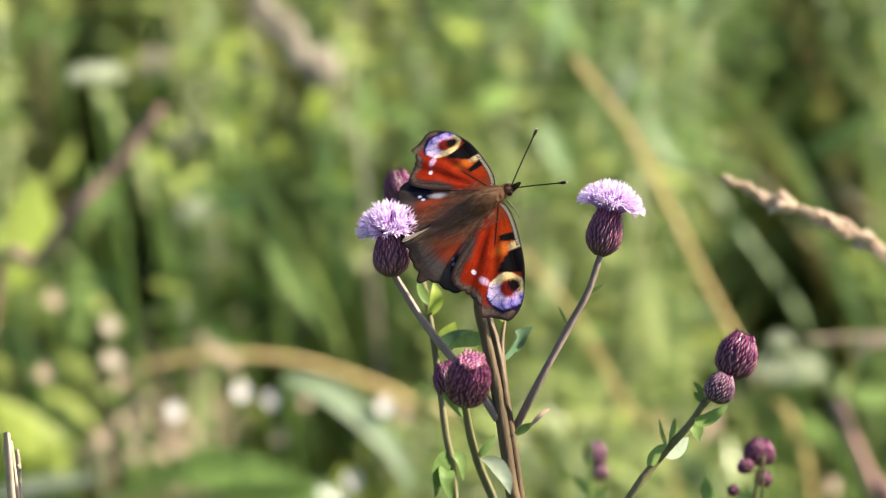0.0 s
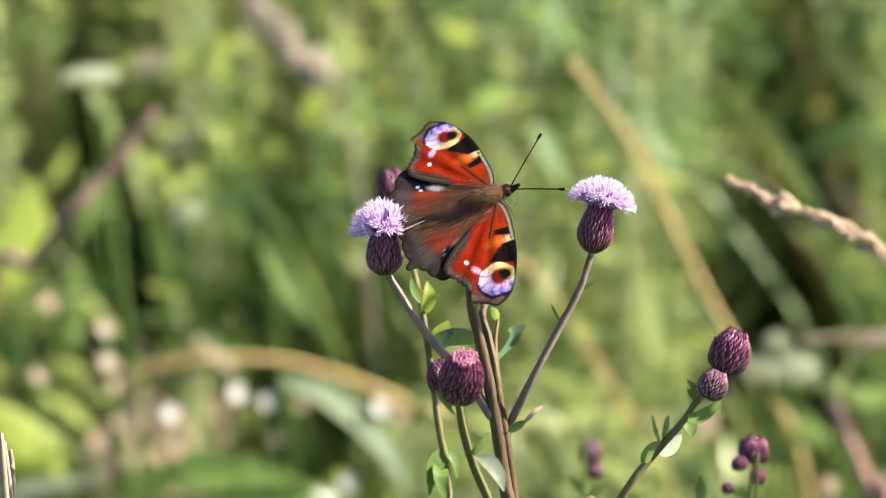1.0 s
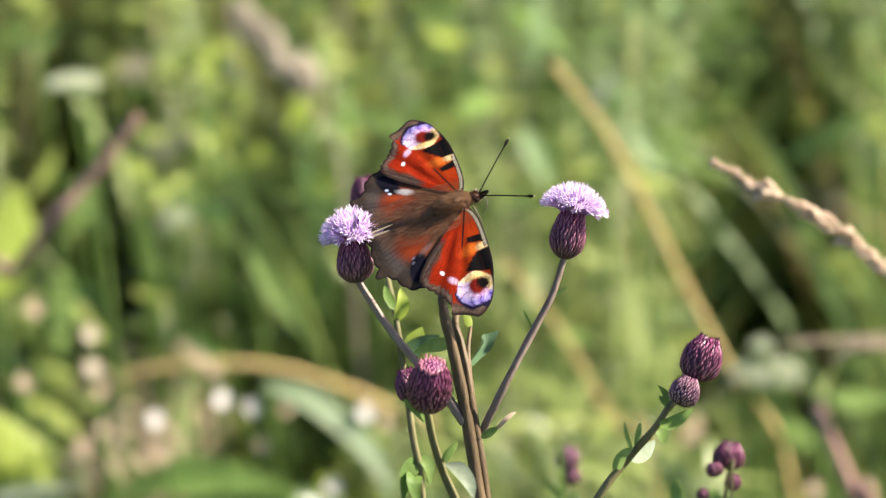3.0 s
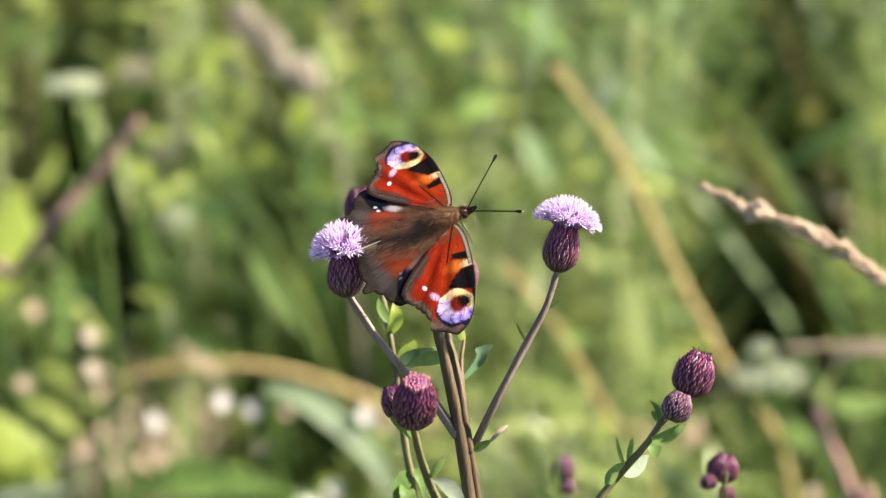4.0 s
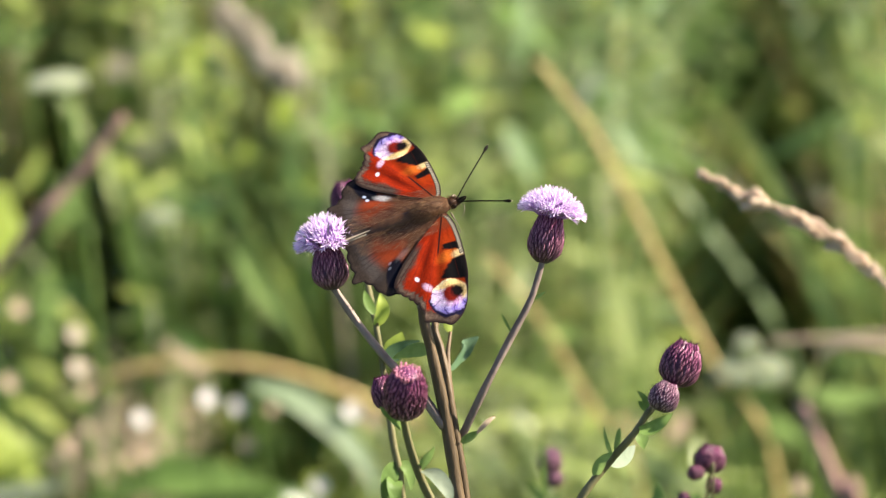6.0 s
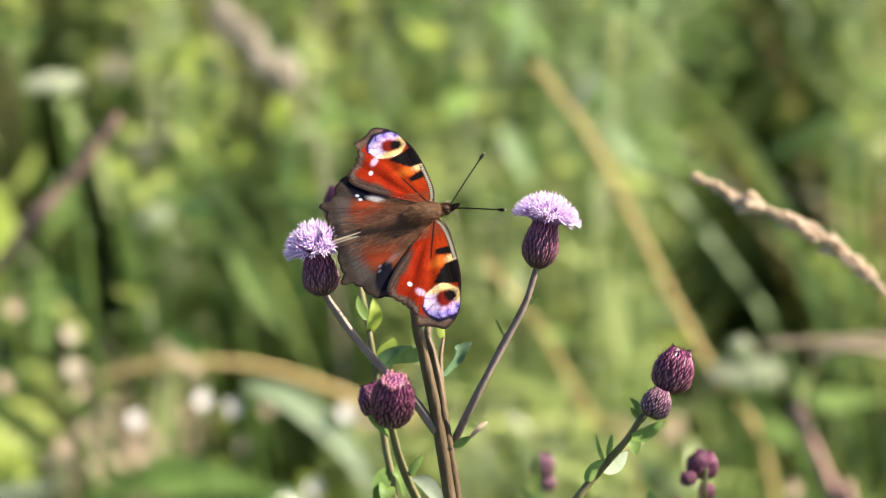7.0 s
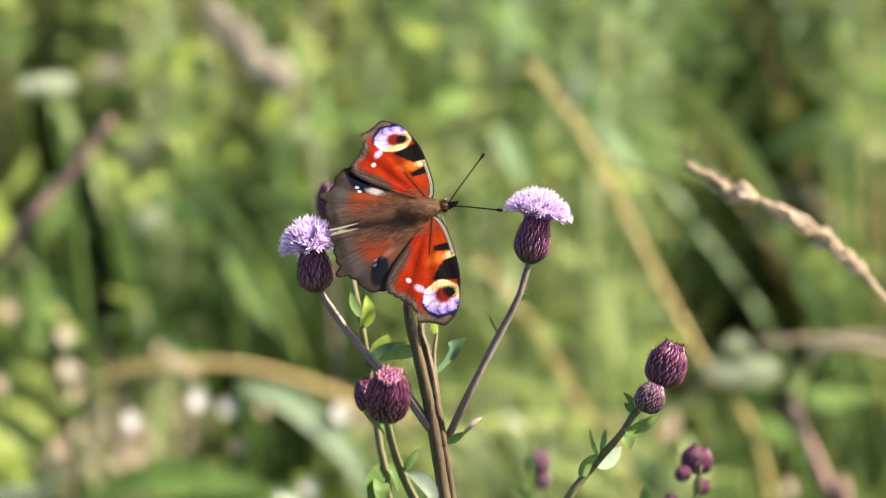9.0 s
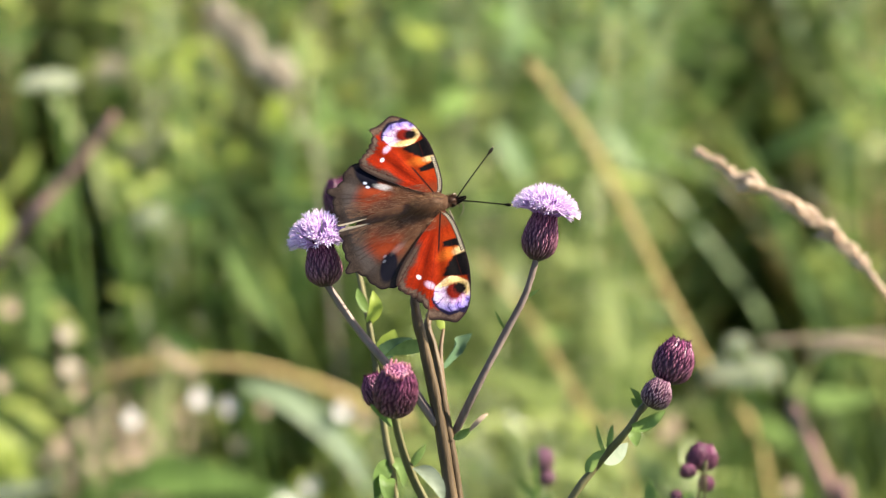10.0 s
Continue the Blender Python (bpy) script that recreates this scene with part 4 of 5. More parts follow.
# ---------------------------------------------------------------- meadow
def rod(name, label, pts, r0, r1, mat, category="stem", ground_dx=0.0, ground_dy=0.0):
    """A stalk through the points, carried on down to the ground."""
    f = foot(pts[-1], ground_dx, ground_dy)
    ob = new(name, stem_mesh([at(p) - f for p in pts] + [Vector((0, 0, 0))], r1, r0, 8, 8).data(name, mat))
    ob.location = f
    return tagged(ob, label, category)


rod("dry_stalk", "thick red-brown dead stalk leaning through the grass", [(-132.1, 66.9, -700.0), (-144.9, 50.3, -700.0), (-158.3, 33.9, -700.0), (-173.0, 18.2, -700.0), (-193.1, -5.5, -720.0), (-222.5, -39.9, -760.0)], 0.003, 0.0025, M_RED_STEM, "stalk", -0.05)
rod("dry_stalk", "red-brown dead stalk in the grass", [(184.4, -71.0, -700.0), (189.6, -83.0, -700.0), (197.4, -101.6, -700.0), (203.9, -117.6, -700.0), (211.8, -136.3, -700.0)], 0.0032, 0.0026, M_RED_STEM, "stalk", 0.04)
rod("straw", "long yellow-brown straw bowed across the meadow", [(68.6, 100.8, -880.0), (95.2, 66.4, -880.0), (117.1, 26.0, -880.0), (139.1, -18.8, -880.0), (164.0, -66.7, -880.0), (193.3, -124.9, -880.0)], 0.0017, 0.0014, M_STRAW, "grass", 0.03)
rod("straw", "slender yellow straw bowed across the meadow", [(40.1, -0.2, -880.0), (63.7, -28.7, -880.0), (76.9, -48.2, -880.0), (90.1, -72.0, -880.0), (103.3, -91.5, -880.0), (119.5, -113.9, -880.0)], 0.0013, 0.0009, M_STRAW, "grass", 0.03)
rod("straw", "tan straw arching over, both ends drooping", [(-182.2, -75.0, -1000.0), (-166.3, -67.0, -1000.0), (-148.7, -63.0, -1000.0), (-126.3, -61.0, -1000.0), (-100.8, -61.2, -1000.0), (-78.5, -64.5, -1000.0), (-56.3, -71.1, -1000.0), (-30.8, -80.9, -1000.0), (-11.8, -92.2, -1000.0), (7.2, -111.5, -1000.0)], 0.0028, 0.002, M_STRAW, "grass", 0.05)
rod("straw", "dry brownish straw arching at the meadow's edge", [(170.6, -42.8, -700.0), (186.0, -42.1, -700.0), (204.6, -41.2, -700.0), (231.1, -41.4, -700.0), (257.5, -57.0, -700.0)], 0.0016, 0.0012, M_FADED, "grass", 0.05)
rod("straw", "dry brownish straw curling over another", [(195.2, -51.2, -720.0), (201.9, -46.5, -720.0), (212.5, -44.7, -720.0), (225.8, -46.7, -720.0), (240.3, -51.8, -720.0), (266.0, -64.0, -720.0), (284.0, -96.0, -720.0)], 0.0022, 0.0017, M_FADED, "grass", 0.05)
rod("straw", "dull brown straw behind the grass ear", [(249.3, 44.1, -1390.0), (272.6, 34.2, -1390.0), (295.9, 22.3, -1390.0), (322.2, 12.4, -1390.0), (350.2, -3.4, -1390.0)], 0.0042, 0.0036, M_SEED_DULL, "grass", 0.05)


def umbel(label, centre, wide, high, mat, seed, foot_dx, n=60, stem=M_LEAF):
    """A flat head of many tiny florets on spreading rays."""
    rnd = random.Random(seed)
    c = at(centre)
    f = Vector((c.x + foot_dx, c.y + 0.05, 0))
    ob = thing("umbel", f, label, "flower")
    top = c - f
    hub = top + Vector((foot_dx * 0.1, 0, -high * 1.8))
    part("stem", stem_mesh([Vector((0, 0, 0)), hub * 0.5 + Vector((-foot_dx * 0.2, 0, 0)), hub], 0.0016, 0.001), stem, ob)
    fl = Mesh()
    for i in range(n):
        u, w = math.sqrt((i + 0.5) / n), i * 2.4
        p = top + Vector((math.cos(w) * u * wide / 2, math.sin(w) * u * wide / 2, -high * 0.5 * u * u + rnd.uniform(-0.25, 0.25) * high))
        if i % max(3, n // 20) == 0:
            ray = Mesh()
            ray.tube([hub, (hub + p) / 2 + Vector((0, 0, -0.001)), p], [0.0005, 0.0004, 0.0003], 4)
            part("ray", ray, stem, ob)
        for k in range(3):
            q = p + Vector((rnd.uniform(-1, 1), rnd.uniform(-1, 1), rnd.uniform(-0.5, 0.5))) * wide * 0.06
            fl.ball(q, wide * rnd.uniform(0.022, 0.04), (rnd.uniform(-.4, .4), rnd.uniform(-.4, .4), 1), 0.6, 6, 4)
    tagged(part("floret_tuft", fl, mat, ob, "tiny pale florets"), kind="stuff")
    return ob


umbel("cream-white flat flower umbel above the grass", (-165.6, 86.2, -725.1), 0.028, 0.007, M_CREAM, 1, 0.06)
for c, wide, sd in (((171.8, -44.9, -820.0), 0.013, 2), ((166.0, -57.6, -820.0), 0.023, 12), ((181.1, -56.9, -820.0), 0.022, 13)):
    umbel("pale greenish flower umbel low in the grass", c, wide, wide * 0.6, M_CREAM, sd, 0.02, 130)
umbel("small beige seed head among the grass", (-164.6, 110.5, -1008.0), 0.02, 0.018, M_SEED, 4, 0.02, 80)
umbel("small cream flower cluster among the grass", (-149.9, 64.5, -1008.0), 0.02, 0.014, M_SEED, 6, 0.02, 90)
umbel("small cream flower cluster among the grass", (-135.5, 70.2, -1015.0), 0.016, 0.012, M_SEED, 9, 0.02, 70)
umbel("small pale seed head among the grass", (-142.3, 26.4, -1008.0), 0.02, 0.016, M_CREAM, 7, 0.02, 80)
PLUME_O = at((-80.3, 114.1, -1000.0))
grass_ear(PLUME_O, [(-107.1, 144.7, -1000.0), (-99.2, 133.4, -1000.0), (-89.7, 123.8, -1000.0), (-80.3, 114.1, -1000.0), (-72.4, 104.5, -1000.0), (-66.1, 94.9, -1000.0)],
          [foot((-40.0, 30.0, -1000.0), 0.02, 0.03), at((-44.0, 30.0, -1000.0)), at((-56.0, 70.0, -1000.0))], 15, 0.011, "grass_plume", "drooping greyish-beige grass plume gone to seed", M_PLUME, 48)


def daisy(place, size, seed, label, mat):
    """A small open white flower with rounded petals on a thin stalk."""
    rnd = random.Random(seed)
    c = at(place)
    f = Vector((c.x + rnd.uniform(-0.03, 0.03), c.y + 0.03, 0))
    ob = thing("small_flower", f, label, "flower", "white flowers low in the meadow")
    top = c - f
    part("stem", stem_mesh([Vector((0, 0, 0)), top * 0.55 + Vector((0.004, 0, 0)), top], 0.0012, 0.0007, 5, 6), M_LEAF, ob)
    nrm = Vector((0.45, -0.8, 0.45)).normalized()
    rot = frame_of(nrm)
    for k in range(6):
        w = k * math.pi / 3 + rnd.uniform(-0.1, 0.1)
        o, t = Vector((math.cos(w), math.sin(w), 0.15)), Vector((-math.sin(w), math.cos(w), 0))
        m = Mesh()
        m.blade([top + rot @ (o * size * s + Vector((0, 0, 0.1 * size * s))) for s in (0.05, 0.4, 0.8, 1.0)], [size * 0.4, size * 0.9, size * 0.8, size * 0.25], rot @ t, 0.15)
        part("petal", m, mat, ob)
    m = Mesh()
    m.ball(top + nrm * size * 0.1, size * 0.22, nrm, 0.7, 8, 6)
    part("centre", m, M_STRAW, ob, "straw-yellow flower centre")
    return ob


for i, (p, s, mat) in enumerate((((-102.7, -72.3, -820.0), 0.0047, M_WHITE), ((-87.2, -76.6, -820.0), 0.0044, M_WHITE), ((-29.8, -79.4, -820.0), 0.0045, M_WHITE), ((-46.5, -117.6, -820.0), 0.0047, M_WHITE),
                                 ((-169.2, -38.7, -820.0), 0.0042, M_SEED), ((-168.1, -55.9, -820.0), 0.0042, M_SEED), ((-164.1, -68.0, -820.0), 0.0035, M_FADED), ((-136.5, -82.3, -820.0), 0.0044, M_WHITE), ((-138.8, -92.9, -820.0), 0.0035, M_FADED),
                                 ((-173.2, -95.8, -820.0), 0.0046, M_FADED), ((-82.6, -95.5, -820.0), 0.0039, M_FADED), ((-133.1, -100.1, -820.0), 0.0046, M_FADED), ((-197.6, -25.5, -820.0), 0.0046, M_FADED), ((-202.5, -62.8, -820.0), 0.0046, M_FADED),
                                 ((-120.8, -54.2, -908.8), 0.0046, M_FADED), ((-156.0, -94.4, -820.0), 0.0042, M_FADED), ((-71.5, -79.4, -854.4), 0.0031, M_FADED), ((-20.2, -86.1, -854.4), 0.0039, M_FADED), ((198.2, -120.2, -820.0), 0.0044, M_FADED), ((-154.6, -89.1, -872.1), 0.0032, M_FADED), ((-131.5, -89.9, -854.4), 0.0034, M_FADED), ((-147.8, -106.3, -872.1), 0.0036, M_FADED), ((-159.8, -84.6, -787.1), 0.0030, M_FADED), ((-129.9, -100.0, -890.2), 0.0032, M_FADED), ((-179.5, -103.0, -820.0), 0.0034, M_FADED), ((-153.9, -102.5, -787.1), 0.0030, M_FADED), ((-113.2, -60.2, -908.8), 0.0036, M_FADED), ((-128.4, -48.1, -908.8), 0.0032, M_FADED))):
    daisy(p, s, 100 + i, "small whitish flower on a thin stalk" if mat is M_WHITE else "small faded beige flower on a thin stalk", mat)


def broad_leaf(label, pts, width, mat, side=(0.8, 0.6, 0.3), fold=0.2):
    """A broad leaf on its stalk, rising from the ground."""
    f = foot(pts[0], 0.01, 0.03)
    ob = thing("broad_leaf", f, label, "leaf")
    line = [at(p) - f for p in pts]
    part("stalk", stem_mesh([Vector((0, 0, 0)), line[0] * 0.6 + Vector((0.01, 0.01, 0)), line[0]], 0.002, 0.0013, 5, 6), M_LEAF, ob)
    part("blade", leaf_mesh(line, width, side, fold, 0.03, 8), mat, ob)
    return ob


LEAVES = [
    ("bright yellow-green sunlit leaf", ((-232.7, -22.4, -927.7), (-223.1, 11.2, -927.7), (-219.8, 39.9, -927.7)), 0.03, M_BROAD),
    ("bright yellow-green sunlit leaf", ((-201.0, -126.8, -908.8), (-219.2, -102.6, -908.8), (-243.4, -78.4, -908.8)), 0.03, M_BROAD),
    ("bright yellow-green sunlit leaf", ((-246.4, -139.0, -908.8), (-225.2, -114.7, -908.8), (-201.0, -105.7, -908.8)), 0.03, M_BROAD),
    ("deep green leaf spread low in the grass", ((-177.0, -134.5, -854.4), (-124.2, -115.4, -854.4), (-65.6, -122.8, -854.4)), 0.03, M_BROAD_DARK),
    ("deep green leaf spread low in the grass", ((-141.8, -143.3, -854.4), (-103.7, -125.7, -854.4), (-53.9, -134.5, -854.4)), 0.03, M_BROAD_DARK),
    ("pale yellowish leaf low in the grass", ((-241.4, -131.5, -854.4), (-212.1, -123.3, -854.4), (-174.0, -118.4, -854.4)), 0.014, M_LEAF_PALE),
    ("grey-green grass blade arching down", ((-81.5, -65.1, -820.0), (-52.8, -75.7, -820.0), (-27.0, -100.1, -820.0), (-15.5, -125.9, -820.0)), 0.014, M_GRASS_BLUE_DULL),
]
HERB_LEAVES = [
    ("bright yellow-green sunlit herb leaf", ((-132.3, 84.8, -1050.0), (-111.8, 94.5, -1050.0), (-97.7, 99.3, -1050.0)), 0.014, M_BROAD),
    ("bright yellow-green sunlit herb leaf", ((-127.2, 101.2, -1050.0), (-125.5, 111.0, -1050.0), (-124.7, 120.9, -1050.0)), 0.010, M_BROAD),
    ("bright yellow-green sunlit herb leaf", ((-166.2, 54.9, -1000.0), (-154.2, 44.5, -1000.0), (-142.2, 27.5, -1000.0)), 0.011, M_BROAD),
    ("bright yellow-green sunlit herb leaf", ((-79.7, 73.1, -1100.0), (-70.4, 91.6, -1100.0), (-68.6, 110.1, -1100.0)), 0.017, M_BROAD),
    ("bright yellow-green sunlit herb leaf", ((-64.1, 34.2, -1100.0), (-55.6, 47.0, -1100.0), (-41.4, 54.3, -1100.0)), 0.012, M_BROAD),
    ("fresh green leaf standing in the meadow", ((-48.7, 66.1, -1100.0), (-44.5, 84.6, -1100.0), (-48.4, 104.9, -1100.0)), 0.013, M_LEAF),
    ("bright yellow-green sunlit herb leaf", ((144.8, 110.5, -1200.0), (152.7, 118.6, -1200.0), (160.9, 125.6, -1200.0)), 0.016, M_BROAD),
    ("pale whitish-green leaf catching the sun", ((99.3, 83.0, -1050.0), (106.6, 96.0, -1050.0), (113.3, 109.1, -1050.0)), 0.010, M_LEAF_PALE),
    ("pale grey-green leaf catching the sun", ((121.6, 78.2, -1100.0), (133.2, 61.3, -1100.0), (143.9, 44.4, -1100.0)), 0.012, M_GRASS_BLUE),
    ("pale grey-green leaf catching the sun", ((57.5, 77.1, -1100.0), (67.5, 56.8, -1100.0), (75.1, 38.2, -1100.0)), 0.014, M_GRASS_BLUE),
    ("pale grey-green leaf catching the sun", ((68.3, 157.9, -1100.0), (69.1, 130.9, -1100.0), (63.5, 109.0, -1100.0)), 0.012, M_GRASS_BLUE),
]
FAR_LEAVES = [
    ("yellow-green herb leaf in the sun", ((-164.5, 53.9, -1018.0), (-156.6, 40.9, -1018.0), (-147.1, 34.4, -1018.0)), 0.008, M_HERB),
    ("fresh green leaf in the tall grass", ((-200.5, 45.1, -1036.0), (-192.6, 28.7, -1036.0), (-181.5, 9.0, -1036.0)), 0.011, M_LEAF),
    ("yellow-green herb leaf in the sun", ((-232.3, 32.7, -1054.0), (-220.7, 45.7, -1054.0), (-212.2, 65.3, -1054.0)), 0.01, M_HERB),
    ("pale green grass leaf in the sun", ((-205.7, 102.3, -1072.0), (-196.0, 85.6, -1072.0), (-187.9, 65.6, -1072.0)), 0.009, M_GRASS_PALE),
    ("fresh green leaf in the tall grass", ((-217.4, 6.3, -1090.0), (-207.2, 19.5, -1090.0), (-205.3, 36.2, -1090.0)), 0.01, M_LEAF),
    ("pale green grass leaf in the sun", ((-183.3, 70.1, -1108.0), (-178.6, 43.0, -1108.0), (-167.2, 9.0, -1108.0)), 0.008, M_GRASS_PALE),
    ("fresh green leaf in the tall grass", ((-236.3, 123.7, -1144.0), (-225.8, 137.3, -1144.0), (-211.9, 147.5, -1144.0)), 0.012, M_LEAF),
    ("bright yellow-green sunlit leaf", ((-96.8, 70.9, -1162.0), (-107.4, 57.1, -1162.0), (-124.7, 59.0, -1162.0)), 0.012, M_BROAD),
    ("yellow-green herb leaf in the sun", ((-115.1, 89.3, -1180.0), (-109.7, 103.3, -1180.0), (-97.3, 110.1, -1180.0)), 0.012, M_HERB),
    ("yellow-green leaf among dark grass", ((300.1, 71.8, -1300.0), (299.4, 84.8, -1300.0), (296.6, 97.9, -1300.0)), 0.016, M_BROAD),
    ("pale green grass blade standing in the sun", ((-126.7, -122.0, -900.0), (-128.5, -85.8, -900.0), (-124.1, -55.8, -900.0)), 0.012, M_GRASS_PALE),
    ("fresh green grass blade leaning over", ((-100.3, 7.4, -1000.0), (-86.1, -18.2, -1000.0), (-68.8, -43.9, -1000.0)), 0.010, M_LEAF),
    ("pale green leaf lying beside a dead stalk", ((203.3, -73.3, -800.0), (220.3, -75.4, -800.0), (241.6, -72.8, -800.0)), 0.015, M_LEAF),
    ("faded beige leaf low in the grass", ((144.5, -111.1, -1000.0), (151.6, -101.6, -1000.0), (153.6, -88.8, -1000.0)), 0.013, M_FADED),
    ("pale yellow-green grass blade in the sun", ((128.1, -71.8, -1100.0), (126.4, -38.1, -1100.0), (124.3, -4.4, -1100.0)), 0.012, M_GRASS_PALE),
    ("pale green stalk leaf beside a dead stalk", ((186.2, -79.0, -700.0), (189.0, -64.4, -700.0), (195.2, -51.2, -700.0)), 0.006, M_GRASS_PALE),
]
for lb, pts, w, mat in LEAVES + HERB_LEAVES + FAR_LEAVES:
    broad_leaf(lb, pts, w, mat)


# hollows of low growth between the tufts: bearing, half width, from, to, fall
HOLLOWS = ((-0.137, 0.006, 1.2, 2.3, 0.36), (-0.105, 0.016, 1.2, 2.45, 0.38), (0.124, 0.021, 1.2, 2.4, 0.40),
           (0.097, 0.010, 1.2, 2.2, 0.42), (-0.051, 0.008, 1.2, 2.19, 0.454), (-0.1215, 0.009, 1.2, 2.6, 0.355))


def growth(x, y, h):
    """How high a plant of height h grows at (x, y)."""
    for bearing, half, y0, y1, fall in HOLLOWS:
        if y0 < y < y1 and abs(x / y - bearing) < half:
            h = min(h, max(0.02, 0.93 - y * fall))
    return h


def grass_field(name, label, mat, count, seed, xr, yr, hr, wr, keep=None):
    """Many separate grass blades over a patch of ground."""
    rnd = random.Random(seed)
    m = Mesh()
    made = 0
    while made < count:
        x, y = rnd.uniform(*xr), rnd.uniform(*yr)
        d = noise.noise(Vector((x * 4.0, y * 2.2, seed))) * 0.5 + 0.5 + 0.35 * noise.noise(Vector((x * 11, y * 7, seed + 3)))
        made += 1
        if rnd.random() > 0.25 + d * 1.1 or (keep and not keep(x, y)):
            continue
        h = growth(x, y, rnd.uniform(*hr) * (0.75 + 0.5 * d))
        w = rnd.uniform(*wr)
        az = rnd.uniform(0, 2 * math.pi)
        lean = rnd.uniform(0.05, 0.6) * h
        bend = Vector((math.cos(az), math.sin(az), 0)) * lean
        base = Vector((x, y, -0.01))
        pts = [base + bend * (s ** 1.8) + Vector((0, 0, h * (s - 0.18 * (lean / h) * s ** 3))) for s in (0, 0.3, 0.55, 0.78, 0.92, 1.0)]
        side = Vector((-math.sin(az + rnd.uniform(-0.7, 0.7)), math.cos(az), 0))
        m.blade(pts, [w * 0.8, w, w * 0.9, w * 0.65, w * 0.35, w * 0.06], side, 0.3)
    ob = new(name, m.data(name, mat))
    return tagged(ob, label, "grass", kind="stuff")


grass_field("meadow_grass", "dense sunlit green meadow grass", M_GRASS, 4200, 1, (-1.0, 1.0), (1.75, 4.2), (0.14, 0.44), (0.004, 0.011), lambda x, y: math.hypot(x + 0.27, y - 2.32) > 0.12 and noise.noise(Vector((x * 60, y * 60, 0))) < 0.3 + max(0.0, (0.11 - x / y) * 9) and (x < 0.0 or y < 2.2 or noise.noise(Vector((x * 50, y * 50, 7))) < -0.05))
grass_field("low_grass", "low green grass under the taller blades", M_GRASS, 1500, 8, (-0.6, 0.6), (1.25, 1.8), (0.1, 0.24), (0.003, 0.008))
grass_field("meadow_grass", "blue-green meadow grass among the other blades", M_GRASS_BLUE, 700, 2, (-0.9, 0.5), (1.8, 4.2), (0.25, 0.50), (0.005, 0.010))
grass_field("meadow_grass", "pale yellow-green fine meadow grass", M_GRASS_PALE, 800, 6, (-0.06, 0.24), (1.85, 2.6), (0.12, 0.28), (0.003, 0.006))
grass_field("meadow_grass", "pale yellow-green fine meadow grass", M_GRASS_PALE, 200, 7, (-0.4, 0.1), (2.5, 4.2), (0.2, 0.45), (0.005, 0.011))
grass_field("dry_grass", "dry straw stems scattered in the meadow", M_STRAW, 800, 13, (-0.7, 0.7), (1.9, 3.6), (0.25, 0.55), (0.002, 0.004))
grass_field("short_grass", "short green grass below the thistles", M_GRASS, 5000, 4, (-1.2, 1.2), (-1.2, 1.25), (0.12, 0.32), (0.004, 0.008))
grass_field("far_grass", "green meadow grass further off", M_GRASS, 7000, 5, (-4.0, 4.0), (-3.5, 7.5), (0.25, 0.55), (0.008, 0.02), lambda x, y: abs(x) > 1.0 or y > 4.0 or y < -1.0)


def leafy_cover(name, label, mat, count, seed, xr, yr, hr, size, shape=0.5):
    """Many separate small leaves at all heights and slants over a patch of ground."""
    rnd = random.Random(seed)
    m = Mesh()
    for _ in range(count):
        x, y = rnd.uniform(*xr), rnd.uniform(*yr)
        if noise.noise(Vector((x * 5, y * 3.5, seed))) < rnd.uniform(-0.5, 0.25):
            continue
        z = rnd.uniform(*hr)
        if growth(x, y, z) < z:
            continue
        ln = rnd.uniform(*size)
        az, el = rnd.uniform(0, 2 * math.pi), rnd.uniform(-0.3, 0.9)
        d = Vector((math.cos(az) * math.cos(el), math.sin(az) * math.cos(el), math.sin(el)))
        p = Vector((x, y, z))
        pts = [p + d * ln * q - Vector((0, 0, 0.25 * ln * q * q)) for q in (0, 0.2, 0.45, 0.7, 0.9, 1)]
        w = ln * shape
        m.blade(pts, [w * 0.15, w * 0.7, w, w * 0.75, w * 0.3, w * 0.03], d.cross(Vector((rnd.uniform(-.5, .5), rnd.uniform(-.5, .5), 1))), 0.25)
        m.tube([p, Vector((x + rnd.uniform(-.02, .02), y + 0.02, 0))], [0.0006, 0.0009], 3)
    return tagged(new(name, m.data(name, mat)), label, "plants", kind="stuff")


leafy_cover("meadow_herbs", "yellow-green leafy herbs among the grass", M_HERB, 2000, 21, (-0.6, 0.08), (1.75, 3.4), (0.04, 0.42), (0.022, 0.05), 0.65)
leafy_cover("meadow_herbs", "fresh green narrow-leaved herbs among the grass", M_LEAF, 2200, 22, (-0.8, 0.8), (1.7, 3.8), (0.04, 0.40), (0.03, 0.075), 0.28)
leafy_cover("meadow_herbs", "yellow-green leafy herbs among the grass", M_HERB, 1500, 23, (-0.02, 0.6), (1.75, 3.6), (0.04, 0.36), (0.022, 0.05), 0.6)
leafy_cover("meadow_herbs", "pale grey-green leaves and tips among the grass", M_GRASS_BLUE, 700, 24, (-0.6, 0.6), (1.8, 3.6), (0.1, 0.45), (0.012, 0.035), 0.35)
grass_field("meadow_grass", "cool blue-green grass blades crossing each other", M_GRASS_BLUE, 500, 12, (0.1, 0.6), (2.1, 3.3), (0.2, 0.46), (0.004, 0.008))
leafy_cover("meadow_herbs", "fresh green herb leaves between the cool grass", M_HERB, 1100, 32, (0.1, 0.55), (2.2, 3.3), (0.05, 0.42), (0.012, 0.035), 0.45)
# pale leaf-shaped flecks stand in for bright glints and beige seed tufts
leafy_cover("pale_flecks", "beige flecks for glints and seed tufts scattered through the meadow", M_SEED, 300, 126, (-0.6, 0.6), (1.8, 3.6), (0.12, 0.45), (0.01, 0.025), 0.4)

